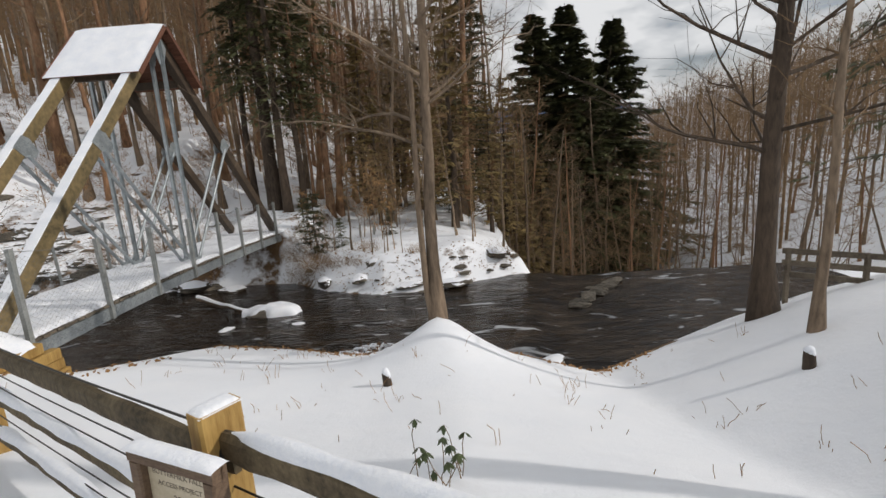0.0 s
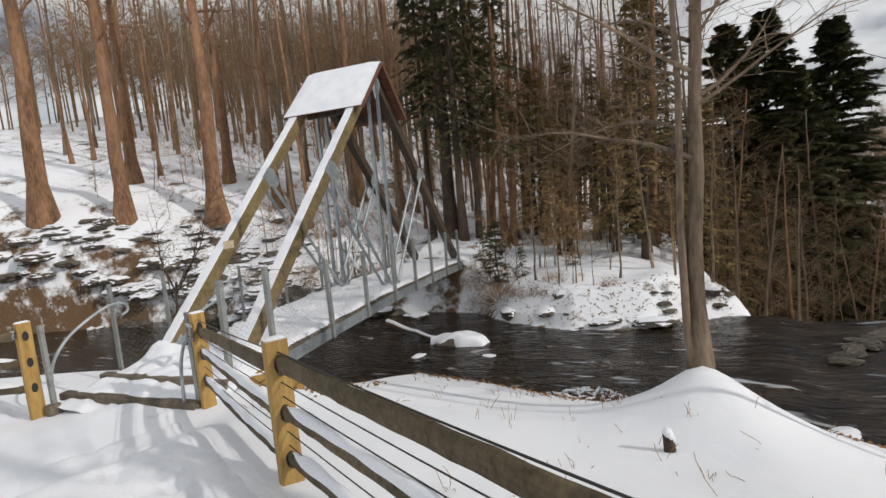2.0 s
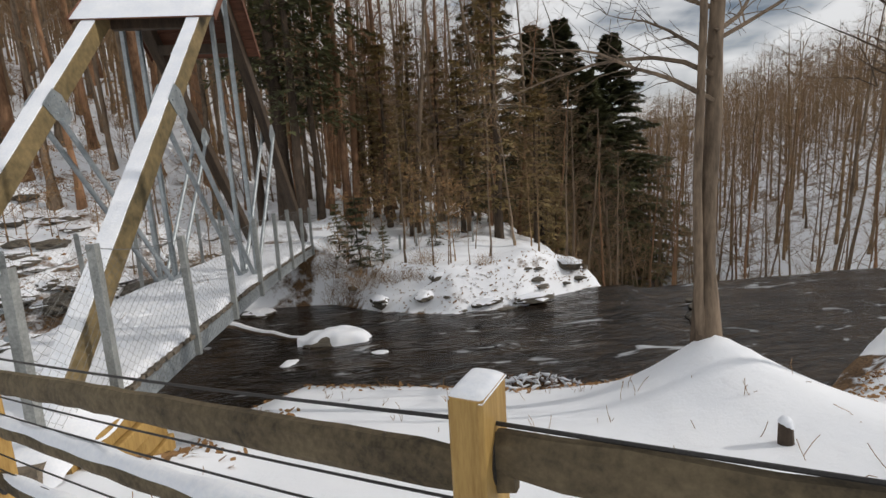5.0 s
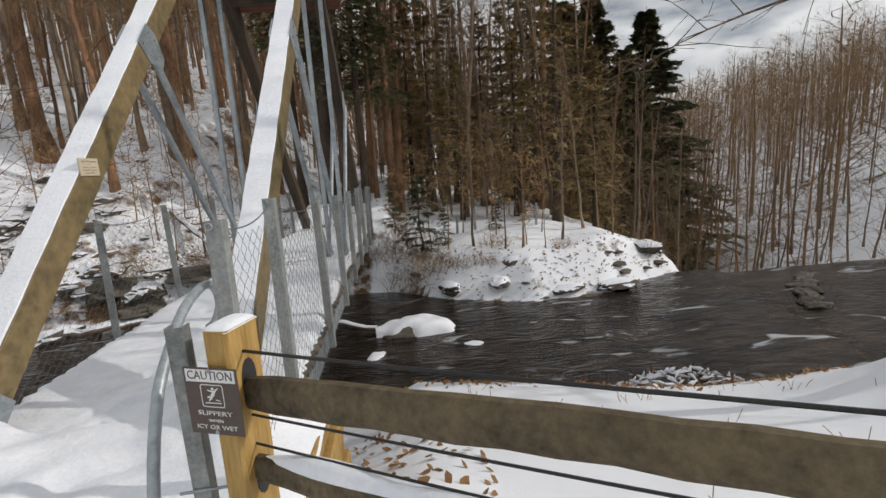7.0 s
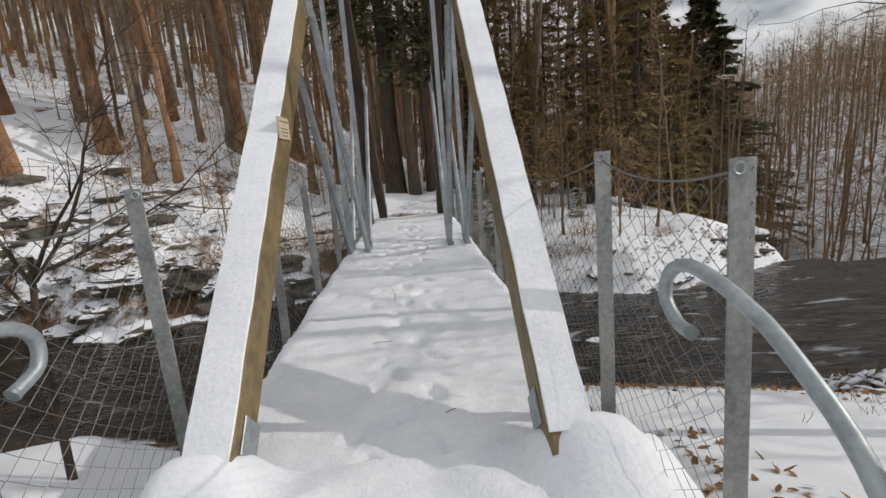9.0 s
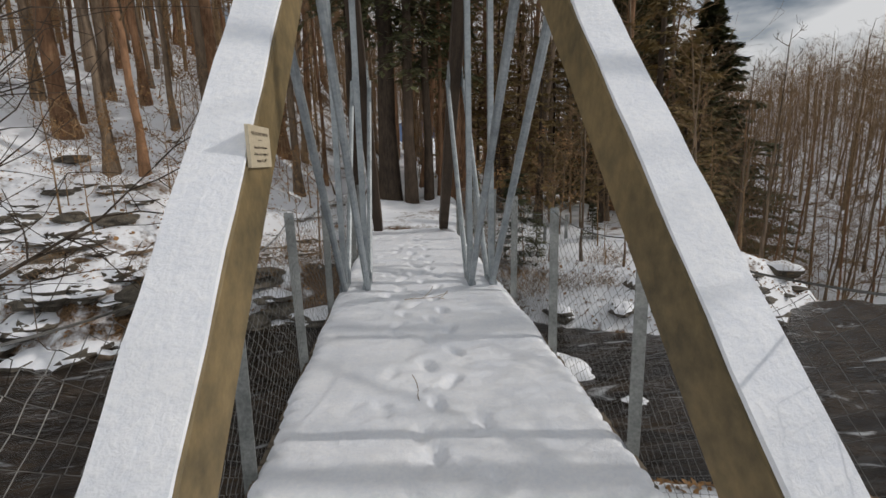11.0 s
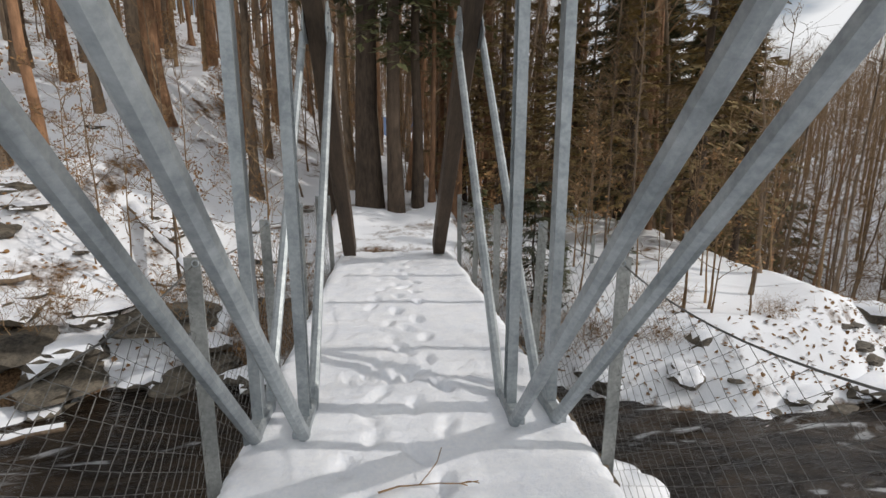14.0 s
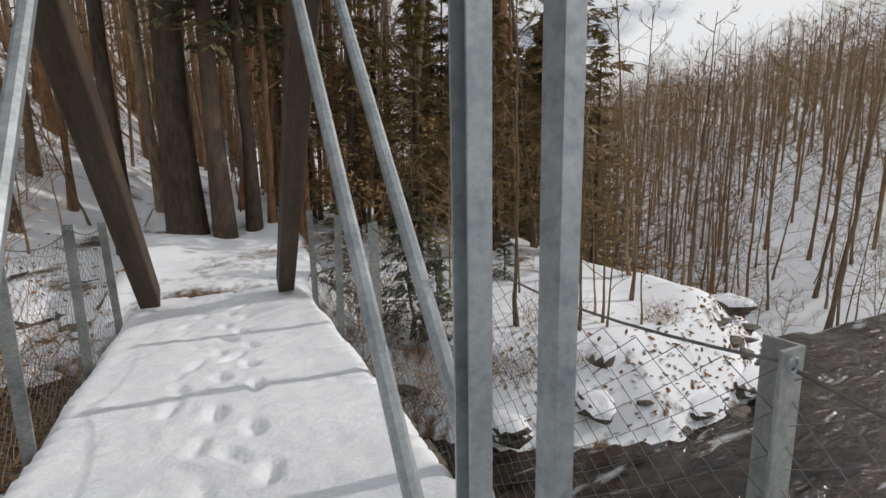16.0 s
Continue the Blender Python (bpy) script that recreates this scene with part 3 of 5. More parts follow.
# ---- railings along the bridge ----
RAIL_Y = [-1.2, -0.1, 1.85, 3.5, 5.17, 6.75, 8.3, 9.85, 11.4]
for sgn in (-1, 1):
    rail = thing("bridge_railing", "galvanised angle posts with sagging wire netting along the deck", "railing", "bridge railings")
    rnd = random.Random(7 + sgn)
    tops = []
    for k, y in enumerate(RAIL_Y):
        dz = deck_z(y)
        x = sgn * 1.20
        lean = Vector((sgn * rnd.uniform(-0.02, 0.05), rnd.uniform(-0.04, 0.05), 0))
        base, top = Vector((x, y, dz - 0.42)), Vector((x, y, dz + (1.55 if k < 2 else rnd.uniform(1.24, 1.34)))) + lean
        pb = Build()
        pb.beam(base + Vector((0, -0.03, 0)), top + Vector((0, -0.03, 0)), 0.085, 0.010, (0, 1, 0), 0.002)
        pb.beam(base + Vector((sgn * 0.037, 0.012, 0)), top + Vector((sgn * 0.037, 0.012, 0)), 0.010, 0.085, (0, 1, 0), 0.002)
        post = part("rail_post", pb, GREYPOST, rail, "grey galvanised angle post")
        part("eye_bolt", Build().tube([top + Vector((-sgn * 0.02, -0.045, -0.03)) + Vector((0.018 * math.cos(a), 0, 0.018 * math.sin(a))) for a in np.linspace(0, 6.28, 9)], 0.004, 5), STEEL, post)
        tops.append((base, top))
    for k in range(len(RAIL_Y) - 1):
        (b0, t0), (b1, t1) = tops[k], tops[k + 1]
        part("wire_netting", diamond_mesh((b0.x + sgn * 0.02, b0.y), (b1.x + sgn * 0.02, b1.y), (b0.z + b1.z) / 2 + 0.08, (t0.z + t1.z) / 2 - 0.05, sag=0.05 + 0.06 * rnd.random(), seed=k), WIRE, rail, "loose diamond wire netting")
        part("top_wire", Build().tube(rope(t0 - Vector((0, 0, 0.04)), t1 - Vector((0, 0, 0.04)), 0.05 + 0.05 * rnd.random(), 0.005), 0.005, 5), WIRE, rail)

# ---- the approach: ramp of snow over sills, posts, curved pipe handrails ----
rb = Build()
ru, rv = 34, 60
rng = np.random.RandomState(9)
foot = np.array([(rng.uniform(-0.7, 0.8), rng.uniform(-2.3, -0.4), rng.uniform(0.3, 1.0)) for _ in range(26)])
for j in range(rv + 1):
    y = -2.35 + 2.05 * j / rv
    base = float(np.interp(y, [-2.35, -2.02, -1.92, -1.44, -1.34, -0.7, -0.3], [-0.63, -0.60, -0.51, -0.48, -0.40, -0.37, -0.37]))
    for i in range(ru + 1):
        u = -1 + 2 * i / ru
        x = u * ((1.30 if u < 0 else 1.47) if y > -1.4 else 1.40)
        e = min(1.0, (1 - abs(u)) * 7)
        z = base - 0.16 * (1 - math.sqrt(max(0, 1 - (1 - e) ** 2))) + 0.015 * math.sin(x * 4 + y * 3) + 0.01 * math.sin(y * 9 - x * 2)
        z += 0.25 * math.exp(-((abs(x) - 0.97) / 0.26) ** 4 - ((y + 0.52) / 0.23) ** 2) + 0.05 * noise.noise(Vector((x * 3, y * 3, 4)))
        d2 = ((x - foot[:, 0]) / 0.09) ** 2 + ((y - foot[:, 1]) / 0.14) ** 2
        z -= float(np.max(foot[:, 2] * 0.06 * np.exp(-d2)))
        rb.v.append((x, y, z))
rb.f = [(j * (ru + 1) + i, j * (ru + 1) + i + 1, (j + 1) * (ru + 1) + i + 1, (j + 1) * (ru + 1) + i) for j in range(rv) for i in range(ru)]
ramp = thing("approach_ramp", "trodden snow ramp over dark timber sills before the bridge", "ramp")
part("ramp_snow", rb, SNOW, ramp, "trampled snow", True)
part("sill", Build().beam((-1.42, -1.38, -0.50), (1.36, -1.38, -0.50), 0.16, 0.14), PLANK, ramp, "dark timber sill")
part("sill", Build().beam((-1.52, -1.98, -0.585), (1.34, -1.98, -0.585), 0.16, 0.12), PLANK, ramp, "dark timber sill")

crib = thing("timber_crib", "stacked yellow treated timbers of the bridge abutment", "abutment")
for k, (z, y0, y1, x) in enumerate([(-0.60, -1.25, -0.15, 1.36), (-0.80, -1.45, 0.10, 1.42), (-1.00, -1.35, 0.15, 1.40), (-1.20, -1.5, 0.2, 1.44)]):
    part("crib_timber", Build().beam((x, y0, z), (x, y1, z), 0.19, 0.19, (0, 0, 1), 0.012), POSTWOOD, crib)
for sgn in (-1, 1):
    for k in range(4):
        part("crib_timber", Build().beam((sgn * 0.2, -0.35 + 0.02 * k, -0.64 - 0.2 * k), (sgn * 1.36, -0.35 + 0.02 * k, -0.64 - 0.2 * k), 0.19, 0.19), POSTWOOD, crib)


def pipe_rail(points, name_label):
    ob = thing("pipe_handrail", name_label, "handrail", "pipe handrails")
    pts = [Vector(p) for p in points]
    sm = []
    for i in range(len(pts) - 1):
        a, b, c, d = pts[max(i - 1, 0)], pts[i], pts[i + 1], pts[min(i + 2, len(pts) - 1)]
        for k in range(6):
            t = k / 6
            sm.append(0.5 * ((2 * b) + (c - a) * t + (2 * a - 5 * b + 4 * c - d) * t * t + (3 * b - a - 3 * c + d) * t ** 3))
    sm.append(pts[-1])
    part("pipe", Build().tube(sm, 0.024, 10), STEEL, ob, "grey galvanised pipe with a crook at its end", True)
    part("end_cap", Build().tube([sm[-1], sm[-1] + (sm[-1] - sm[-2]).normalized() * 0.012], 0.026, 10), STEEL, ob, "rounded end cap")
    return ob


pipe_rail([(1.12, -2.0, -0.66), (1.12, -1.97, 0.0), (1.10, -1.78, 0.42), (1.09, -1.55, 0.62), (1.08, -1.35, 0.72), (1.08, -1.12, 0.76), (1.08, -0.99, 0.71), (1.08, -0.96, 0.61), (1.08, -1.04, 0.54), (1.08, -1.12, 0.53)], "galvanised pipe handrail with a crook at the bridge")
pipe_rail([(-1.32, -2.25, -0.62), (-1.30, -2.22, -0.05), (-1.26, -2.0, 0.33), (-1.22, -1.65, 0.58), (-1.18, -1.30, 0.74), (-1.16, -1.08, 0.75), (-1.16, -0.97, 0.68), (-1.16, -0.98, 0.58), (-1.17, -1.08, 0.53)], "galvanised pipe handrail with a crook on the far side")

# ---- post-and-rail fence beside the path ----
FD = Vector((0.853, -0.522, 0))
FN = Vector((0.522, 0.853, 0))
FENCE = [((1.48, -1.91), 0.78, -18), ((4.45, -3.87), 1.06, -32), ((7.69, -5.86), 1.26, -32), ((10.75, -7.75), 1.62, -32)]
DROPS = (0.21, 0.62, 1.02)


def fence_post(xy, top, rz, holes, bottom):
    ob = thing("fence_post", "yellow treated pine post with rail holes and a cap of snow", "fence post", "fence posts", (xy[0], xy[1], 0), rz)
    part("shaft", Build().beam((0, 0, bottom), (0, 0, top), 0.10, 0.19, (0, 1, 0), 0.012), POSTWOOD, ob)
    # flat ovals in the cable's black stand in for the shade inside the holes
    for h in holes:
        for k in (-1, 1):
            ring = [Vector((k * 0.0525, 0.042 * math.cos(a), top - h + 0.075 * math.sin(a))) for a in np.linspace(0, 2 * math.pi, 15)[:-1]]
            hb = Build()
            hb.add(ring + [v - Vector((k * 0.004, 0, 0)) for v in ring], [tuple(range(14)) if k > 0 else tuple(range(13, -1, -1))] + [(i, (i + 1) % 14, 14 + (i + 1) % 14, 14 + i) for i in range(14)])
            part("rail_hole", hb, CABLE, ob, "black oval painted in for the shade of a rail hole")
    cap = Build()
    n = 10
    for j in range(n + 1):
        for i in range(n + 1):
            u, v = -1 + 2 * i / n, -1 + 2 * j / n
            e = (1 - abs(u) ** 4) * (1 - abs(v) ** 4)
            cap.v.append((u * 0.052, v * 0.094, top - 0.006 + 0.024 * e ** 0.4))
    cap.f = [(j * (n + 1) + i, j * (n + 1) + i + 1, (j + 1) * (n + 1) + i + 1, (j + 1) * (n + 1) + i) for j in range(n) for i in range(n)]
    part("snow_cap", cap, SNOW, ob, "thin cap of snow", True)
    return ob


for k, (xy, top, rz) in enumerate(FENCE):
    fence_post(xy, top, rz, DROPS, gz(*xy) - 0.35)
fence_post((-1.38, -2.46), 0.78, -8, DROPS, -1.2)


def split_rail(p0, p1, snow, seed, h=0.125, w=0.062):
    ob = thing("fence_rail", "dark mossy split rail" + (" under a roll of snow" if snow else " with pale lichen"), "fence rail", "fence rails")
    rnd = random.Random(seed)
    p0, p1 = Vector(p0), Vector(p1)
    d = (p1 - p0).normalized()
    s = d.cross(Vector((0, 0, 1))).normalized()
    u = s.cross(d)
    b = Build()
    n = 26
    for i in range(n + 1):
        t = i / n
        end = min(1.0, 0.62 + 0.38 * min(t, 1 - t) / 0.06)
        hh, ww = h / 2 * end * (1 + rnd.uniform(-0.05, 0.05)), w / 2 * end * (1 + rnd.uniform(-0.06, 0.06))
        c = p0.lerp(p1, t) + u * rnd.uniform(-0.004, 0.004) + u * (0.012 * math.sin(t * 5 + seed)) + s * rnd.uniform(-0.004, 0.004)
        for x, y in ((-0.7, -1), (0.7, -1), (1, -0.6), (1, 0.55), (0.45, 1), (-0.45, 1), (-1, 0.55), (-1, -0.6)):
            b.v.append(c + s * ww * x + u * hh * y)
    b.f = [(8 * i + j, 8 * i + (j + 1) % 8, 8 * i + 8 + (j + 1) % 8, 8 * i + 8 + j) for i in range(n) for j in range(8)] + [tuple(range(7, -1, -1)), tuple(range(8 * n, 8 * n + 8))]
    part("rail", b, RAILWOOD, ob)
    if snow:
        sb = Build()
        m = 40
        t0, t1 = 0.05, 0.96
        for i in range(m + 1):
            t = t0 + (t1 - t0) * i / m
            e = min(1.0, min(i, m - i) / 3.0 + 0.15)
            c = p0.lerp(p1, t) + u * (h / 2 - 0.012) + u * (0.012 * math.sin(t * 5 + seed))
            r = (0.046 + 0.007 * math.sin(t * 19 + seed) + 0.004 * math.sin(t * 51)) * e
            for a in range(8):
                q = math.pi * a / 7
                sb.v.append(c + s * math.cos(q) * r * 0.95 + u * (math.sin(q) * r * 1.15))
        sb.f = [(8 * i + j + 1, 8 * i + j, 8 * i + 8 + j, 8 * i + 9 + j) for i in range(m) for j in range(7)]
        part("rail_snow", sb, SNOW, ob, "roll of snow along the rail", True)
    return ob


for k in range(3):
    (a, ta, _), (b, tb, _) = FENCE[k], FENCE[k + 1]
    for j, dr in enumerate(DROPS):
        drop_a = dr + (0.10 if k == 0 and j == 0 else 0.0)
        split_rail((a[0] - FD.x * 0.08, a[1] - FD.y * 0.08, ta - drop_a + 0.03), (b[0] + FD.x * 0.10, b[1] + FD.y * 0.10, tb - dr - 0.03), j > 0 or k == 2, 10 * k + j, 0.135 if j == 0 else 0.11)
    for j, dr in enumerate((0.105, 0.36, 0.48, 0.78, 0.90)):
        cable = thing("fence_cable", "thin black cable threaded through the fence posts", "cable", "fence cables")
        part("strand", Build().tube(rope((a[0], a[1], ta - dr), (b[0], b[1], tb - dr), 0.02, 0.005), 0.0062 if j == 0 else 0.005, 6), CABLE, cable)
for j, dr in enumerate(DROPS):
    split_rail((-1.34, -2.48, 0.78 - dr), (-4.3, -3.3, 0.74 - dr), j > 0, 40 + j)

# steel gate posts by the entrance
for n, (x, y, zt, lx, ly) in enumerate([(1.30, -1.93, 0.78, -0.02, 0.02), (-1.18, -2.36, 0.70, -0.02, 0.0)]):
    gp = thing("steel_post", "blue-grey galvanised channel post set in a block", "post", "steel posts")
    sb = Build().beam((x, y, -0.85), (x + lx, y + ly, zt), 0.065, 0.008, (0, 1, 0), 0.002)
    sb.beam((x - 0.03, y + 0.025, -0.85), (x - 0.03 + lx, y + 0.025 + ly, zt), 0.008, 0.06, (0, 1, 0), 0.002)
    sb.beam((x + 0.03, y + 0.025, -0.85), (x + 0.03 + lx, y + 0.025 + ly, zt), 0.008, 0.06, (0, 1, 0), 0.002)
    part("channel", sb, GREYPOST, gp)
    part("base_block", Build().beam((x, y, -0.85), (x, y, -0.55), 0.16, 0.16, (0, 1, 0), 0.02), PLANK, gp)
    for z in (-0.05, 0.12):
        part("threaded_rod", Build().tube([(x - 0.09, y, z), (x + 0.11, y, z + 0.01)], 0.006, 6), STEEL, gp)


# ---- signs ----
def lettering(name, text, size, m, mat, parent, depth=0.0006, width=None):
    cu = bpy.data.curves.new(name, "FONT")
    cu.body, cu.size, cu.extrude, cu.align_x, cu.align_y, cu.resolution_u = text, size, depth, "CENTER", "CENTER", 2
    tmp = bpy.data.objects.new(name, cu)
    scene.collection.objects.link(tmp)
    bpy.context.view_layer.update()
    me = bpy.data.meshes.new_from_object(tmp.evaluated_get(bpy.context.evaluated_depsgraph_get()))
    bpy.data.objects.remove(tmp)
    me.materials.clear()
    me.materials.append(mat)
    if width:
        xs_ = [v.co.x for v in me.vertices]
        k = width / (max(xs_) - min(xs_))
        for v in me.vertices:
            v.co.x *= k
    ob = new(name, me)
    ob.parent = parent
    ob.matrix_basis = m
    return ob


def flat(pts, z=0.0, thick=0.001):
    b = Build()
    n = len(pts)
    b.add([Vector((x, y, z)) for x, y in pts] + [Vector((x, y, z + thick)) for x, y in pts], [tuple(range(n - 1, -1, -1)), tuple(range(n, 2 * n))] + [(i, (i + 1) % n, n + (i + 1) % n, n + i) for i in range(n)])
    return b


def rounded(w, h, r, n=5):
    out = []
    for cx, cy, a0 in ((w / 2 - r, h / 2 - r, 0), (-w / 2 + r, h / 2 - r, 90), (-w / 2 + r, -h / 2 + r, 180), (w / 2 - r, -h / 2 + r, 270)):
        out += [(cx + r * math.cos(radians(a0 + 90 * i / n)), cy + r * math.sin(radians(a0 + 90 * i / n))) for i in range(n + 1)]
    return out


def frame_ring(w, h, r, t, z):
    a, b_ = rounded(w, h, r), rounded(w - 2 * t, h - 2 * t, max(r - t, 0.001))
    n = len(a)
    b = Build()
    b.add([Vector((x, y, z)) for x, y in a] + [Vector((x, y, z)) for x, y in b_], [(i, (i + 1) % n, n + (i + 1) % n, n + i) for i in range(n)])
    return b


def caution_sign(m, s=1.0):
    ob = thing("caution_sign", "brown enamel sign warning of a slippery bridge", "sign", "caution signs")
    ob.matrix_basis = m @ Matrix.Scale(s, 4)
    part("plate", flat(rounded(0.225, 0.258, 0.006), 0, 0.003), SIGNBROWN, ob)
    part("title_band", flat(rounded(0.207, 0.048, 0.001), 0.0031, 0.0006), SIGNWHITE, ob, "white band behind the title")
    # band sits below the top edge
    ob.children[-1].matrix_basis = pose(0, 0.098, 0)
    lettering("title", "CAUTION", 0.047, pose(0, 0.0985, 0.0045), SIGNBROWN, ob, width=0.188)
    lettering("line", "SLIPPERY", 0.024, pose(0, -0.046, 0.0040), SIGNWHITE, ob, width=0.145)
    lettering("line", "WHEN", 0.017, pose(0, -0.075, 0.0040), SIGNWHITE, ob, width=0.062)
    lettering("line", "ICY OR WET", 0.024, pose(0, -0.101, 0.0040), SIGNWHITE, ob, width=0.172)
    fr = part("picture_frame", frame_ring(0.096, 0.088, 0.010, 0.0035, 0.0037), SIGNWHITE, ob, "white rounded outline")
    fr.matrix_basis = pose(0, 0.022, 0)
    pic = Build()
    for p in ([(-0.004, 0.052), (0.006, 0.056), (0.011, 0.048), (0.002, 0.043)],
              [(0.010, 0.046), (0.016, 0.040), (0.006, 0.020), (-0.006, 0.018), (-0.008, 0.026)],
              [(0.010, 0.044), (0.026, 0.055), (0.028, 0.052), (0.014, 0.038)],
              [(0.006, 0.042), (-0.018, 0.046), (-0.019, 0.042), (0.004, 0.034)],
              [(-0.002, 0.022), (-0.022, 0.020), (-0.023, 0.014), (0.000, 0.014)],
              [(-0.006, 0.020), (-0.020, 0.004), (-0.016, 0.001), (0.002, 0.014)],
              [(-0.034, -0.004), (0.034, -0.002), (0.034, -0.006), (-0.034, -0.008)],
              [(0.012, 0.010), (0.030, 0.006), (0.030, 0.003), (0.012, 0.006)]):
        n = len(p)
        pic.add([Vector((x, y, 0.0038)) for x, y in p], [tuple(range(n))])
    part("pictogram", pic, SIGNWHITE, ob, "white falling-figure symbol")
    for y in (0.118, -0.118):
        part("screw", Build().tube([(0.0, y, 0.003), (0.0, y, 0.007)], 0.009, 10), STEEL, ob, "round screw head")
    return ob


def upright(x, y, z, rz):
    """A pose whose local x runs along the wall, y up, z out of the face, for a face that looks along -y before the turn."""
    return pose(x, y, z) @ pose(0, 0, 0, 0, 0, rz) @ pose(0, 0, 0, 90, 0, 0)


SD = Vector((math.sin(radians(-20)), -math.cos(radians(-20)), 0))
caution_sign(upright(1.48 + SD.x * 0.105 - 0.02, -1.91 + SD.y * 0.105, 0.525, -20))
caution_sign(upright(-1.39, -2.585, 0.62, -4), 0.55)

pq = thing("memorial_plaque", "small cream plaque with dark lettering on the timber strut", "plaque")
pq.matrix_basis = pose(-SIDES[-1][0] + 0.014, 1.23, 1.50) @ pose(0, 0, 0, 90, 0, 90) @ Matrix.Diagonal((1.05, 0.80, 1, 1))
part("plaque_plate", flat(rounded(0.27, 0.205, 0.004), -0.012, 0.014), PLAQUE, pq)
lettering("plaque_text", "THE ECLIPSE BRIDGE", 0.024, pose(0, 0.062, 0.0028), INK, pq, 0.0003, 0.215)
for y, w in ((0.030, 0.05),):
    part("plaque_rule", flat([(-w / 2, y), (w / 2, y), (w / 2, y + 0.003), (-w / 2, y + 0.003)], 0.0026, 0.0004), INK, pq)
lettering("plaque_text", "Erected at the time", 0.021, pose(0, -0.004, 0.0028), INK, pq, 0.0003, 0.17)
lettering("plaque_text", "of the solar eclipse of", 0.021, pose(0, -0.037, 0.0028), INK, pq, 0.0003, 0.185)
lettering("plaque_text", "August 21, 2017", 0.021, pose(0, -0.070, 0.0028), INK, pq, 0.0003, 0.135)

# framed notice on the third post
nb = thing("notice_board", "brown wooden framed notice fixed to the fence with snow on top", "notice board")
tl, tr = Vector((7.44, -6.00, 1.20)), Vector((7.84, -6.14, 1.18))
dx = (tr - tl).normalized()
out_n = Vector((dx.y, -dx.x, 0)).normalized()
dn_ = dx.cross(out_n).normalized()
if dn_.z > 0:
    dn_ = -dn_
nb.matrix_basis = Matrix(((dx.x, -dn_.x, out_n.x, tl.x), (dx.y, -dn_.y, out_n.y, tl.y), (dx.z, -dn_.z, out_n.z, tl.z), (0, 0, 0, 1)))
W_, H_ = (tr - tl).length, 0.36
part("back_board", flat([(0, -H_), (W_, -H_), (W_, 0), (0, 0)], -0.03, 0.03), BOARD, nb)
for a, b in (((0, -0.03), (W_, -0.03)), ((0, -H_ + 0.03), (W_, -H_ + 0.03))):
    part("frame_rail", Build().beam((*a, 0.012), (*b, 0.012), 0.06, 0.05, (0, 0, 1), 0.008), BOARD, nb)
for x in (0.028, W_ - 0.028):
    part("frame_stile", Build().beam((x, -0.058, 0.012), (x, -H_ + 0.058, 0.012), 0.055, 0.05, (0, 0, 1), 0.008), BOARD, nb)
part("notice_sheet", flat([(0.055, -H_ + 0.06), (W_ - 0.055, -H_ + 0.06), (W_ - 0.055, -0.06), (0.055, -0.06)], 0.001, 0.002), PLAQUE, nb)
lettering("notice_text", "BUTTERMILK FALLS", 0.030, pose(W_ / 2, -0.10, 0.0035), INK, nb, 0.0003, W_ * 0.62)
lettering("notice_text", "ACCESS PROJECT", 0.030, pose(W_ / 2, -0.145, 0.0035), INK, nb, 0.0003, W_ * 0.52)
lettering("notice_text", "2017", 0.040, pose(W_ / 2, -0.20, 0.0035), INK, nb, 0.0003, W_ * 0.18)
sb = Build()
for i in range(21):
    x = -0.01 + (W_ + 0.02) * i / 20
    r = 0.028 * min(1, min(i, 20 - i) / 2 + 0.3)
    for a in range(7):
        q = math.pi * a / 6
        sb.v.append((x, -0.004 + r * math.sin(q) * 0.8, 0.006 + 0.042 * math.cos(q)))
sb.f = [(7 * i + j + 1, 7 * i + j, 7 * i + 7 + j, 7 * i + 8 + j) for i in range(20) for j in range(6)]
part("board_snow", sb, SNOW, nb, "strip of snow on the top edge", True)


# ---- trees ----
def limb(b, rnd, p, d, length, r0, segs, sides, droop, wander, tips=None):
    """A wandering tapered branch; returns its points."""
    pts, rad = [Vector(p)], [r0]
    d = Vector(d).normalized()
    for i in range(segs):
        d = (d + Vector((rnd.gauss(0, wander), rnd.gauss(0, wander), rnd.gauss(0, wander) + droop))).normalized()
        pts.append(pts[-1] + d * (length / segs))
        rad.append(max(0.0035, r0 * (1 - 0.88 * (i + 1) / segs)))
    b.tube(pts, rad, sides, False)
    return pts


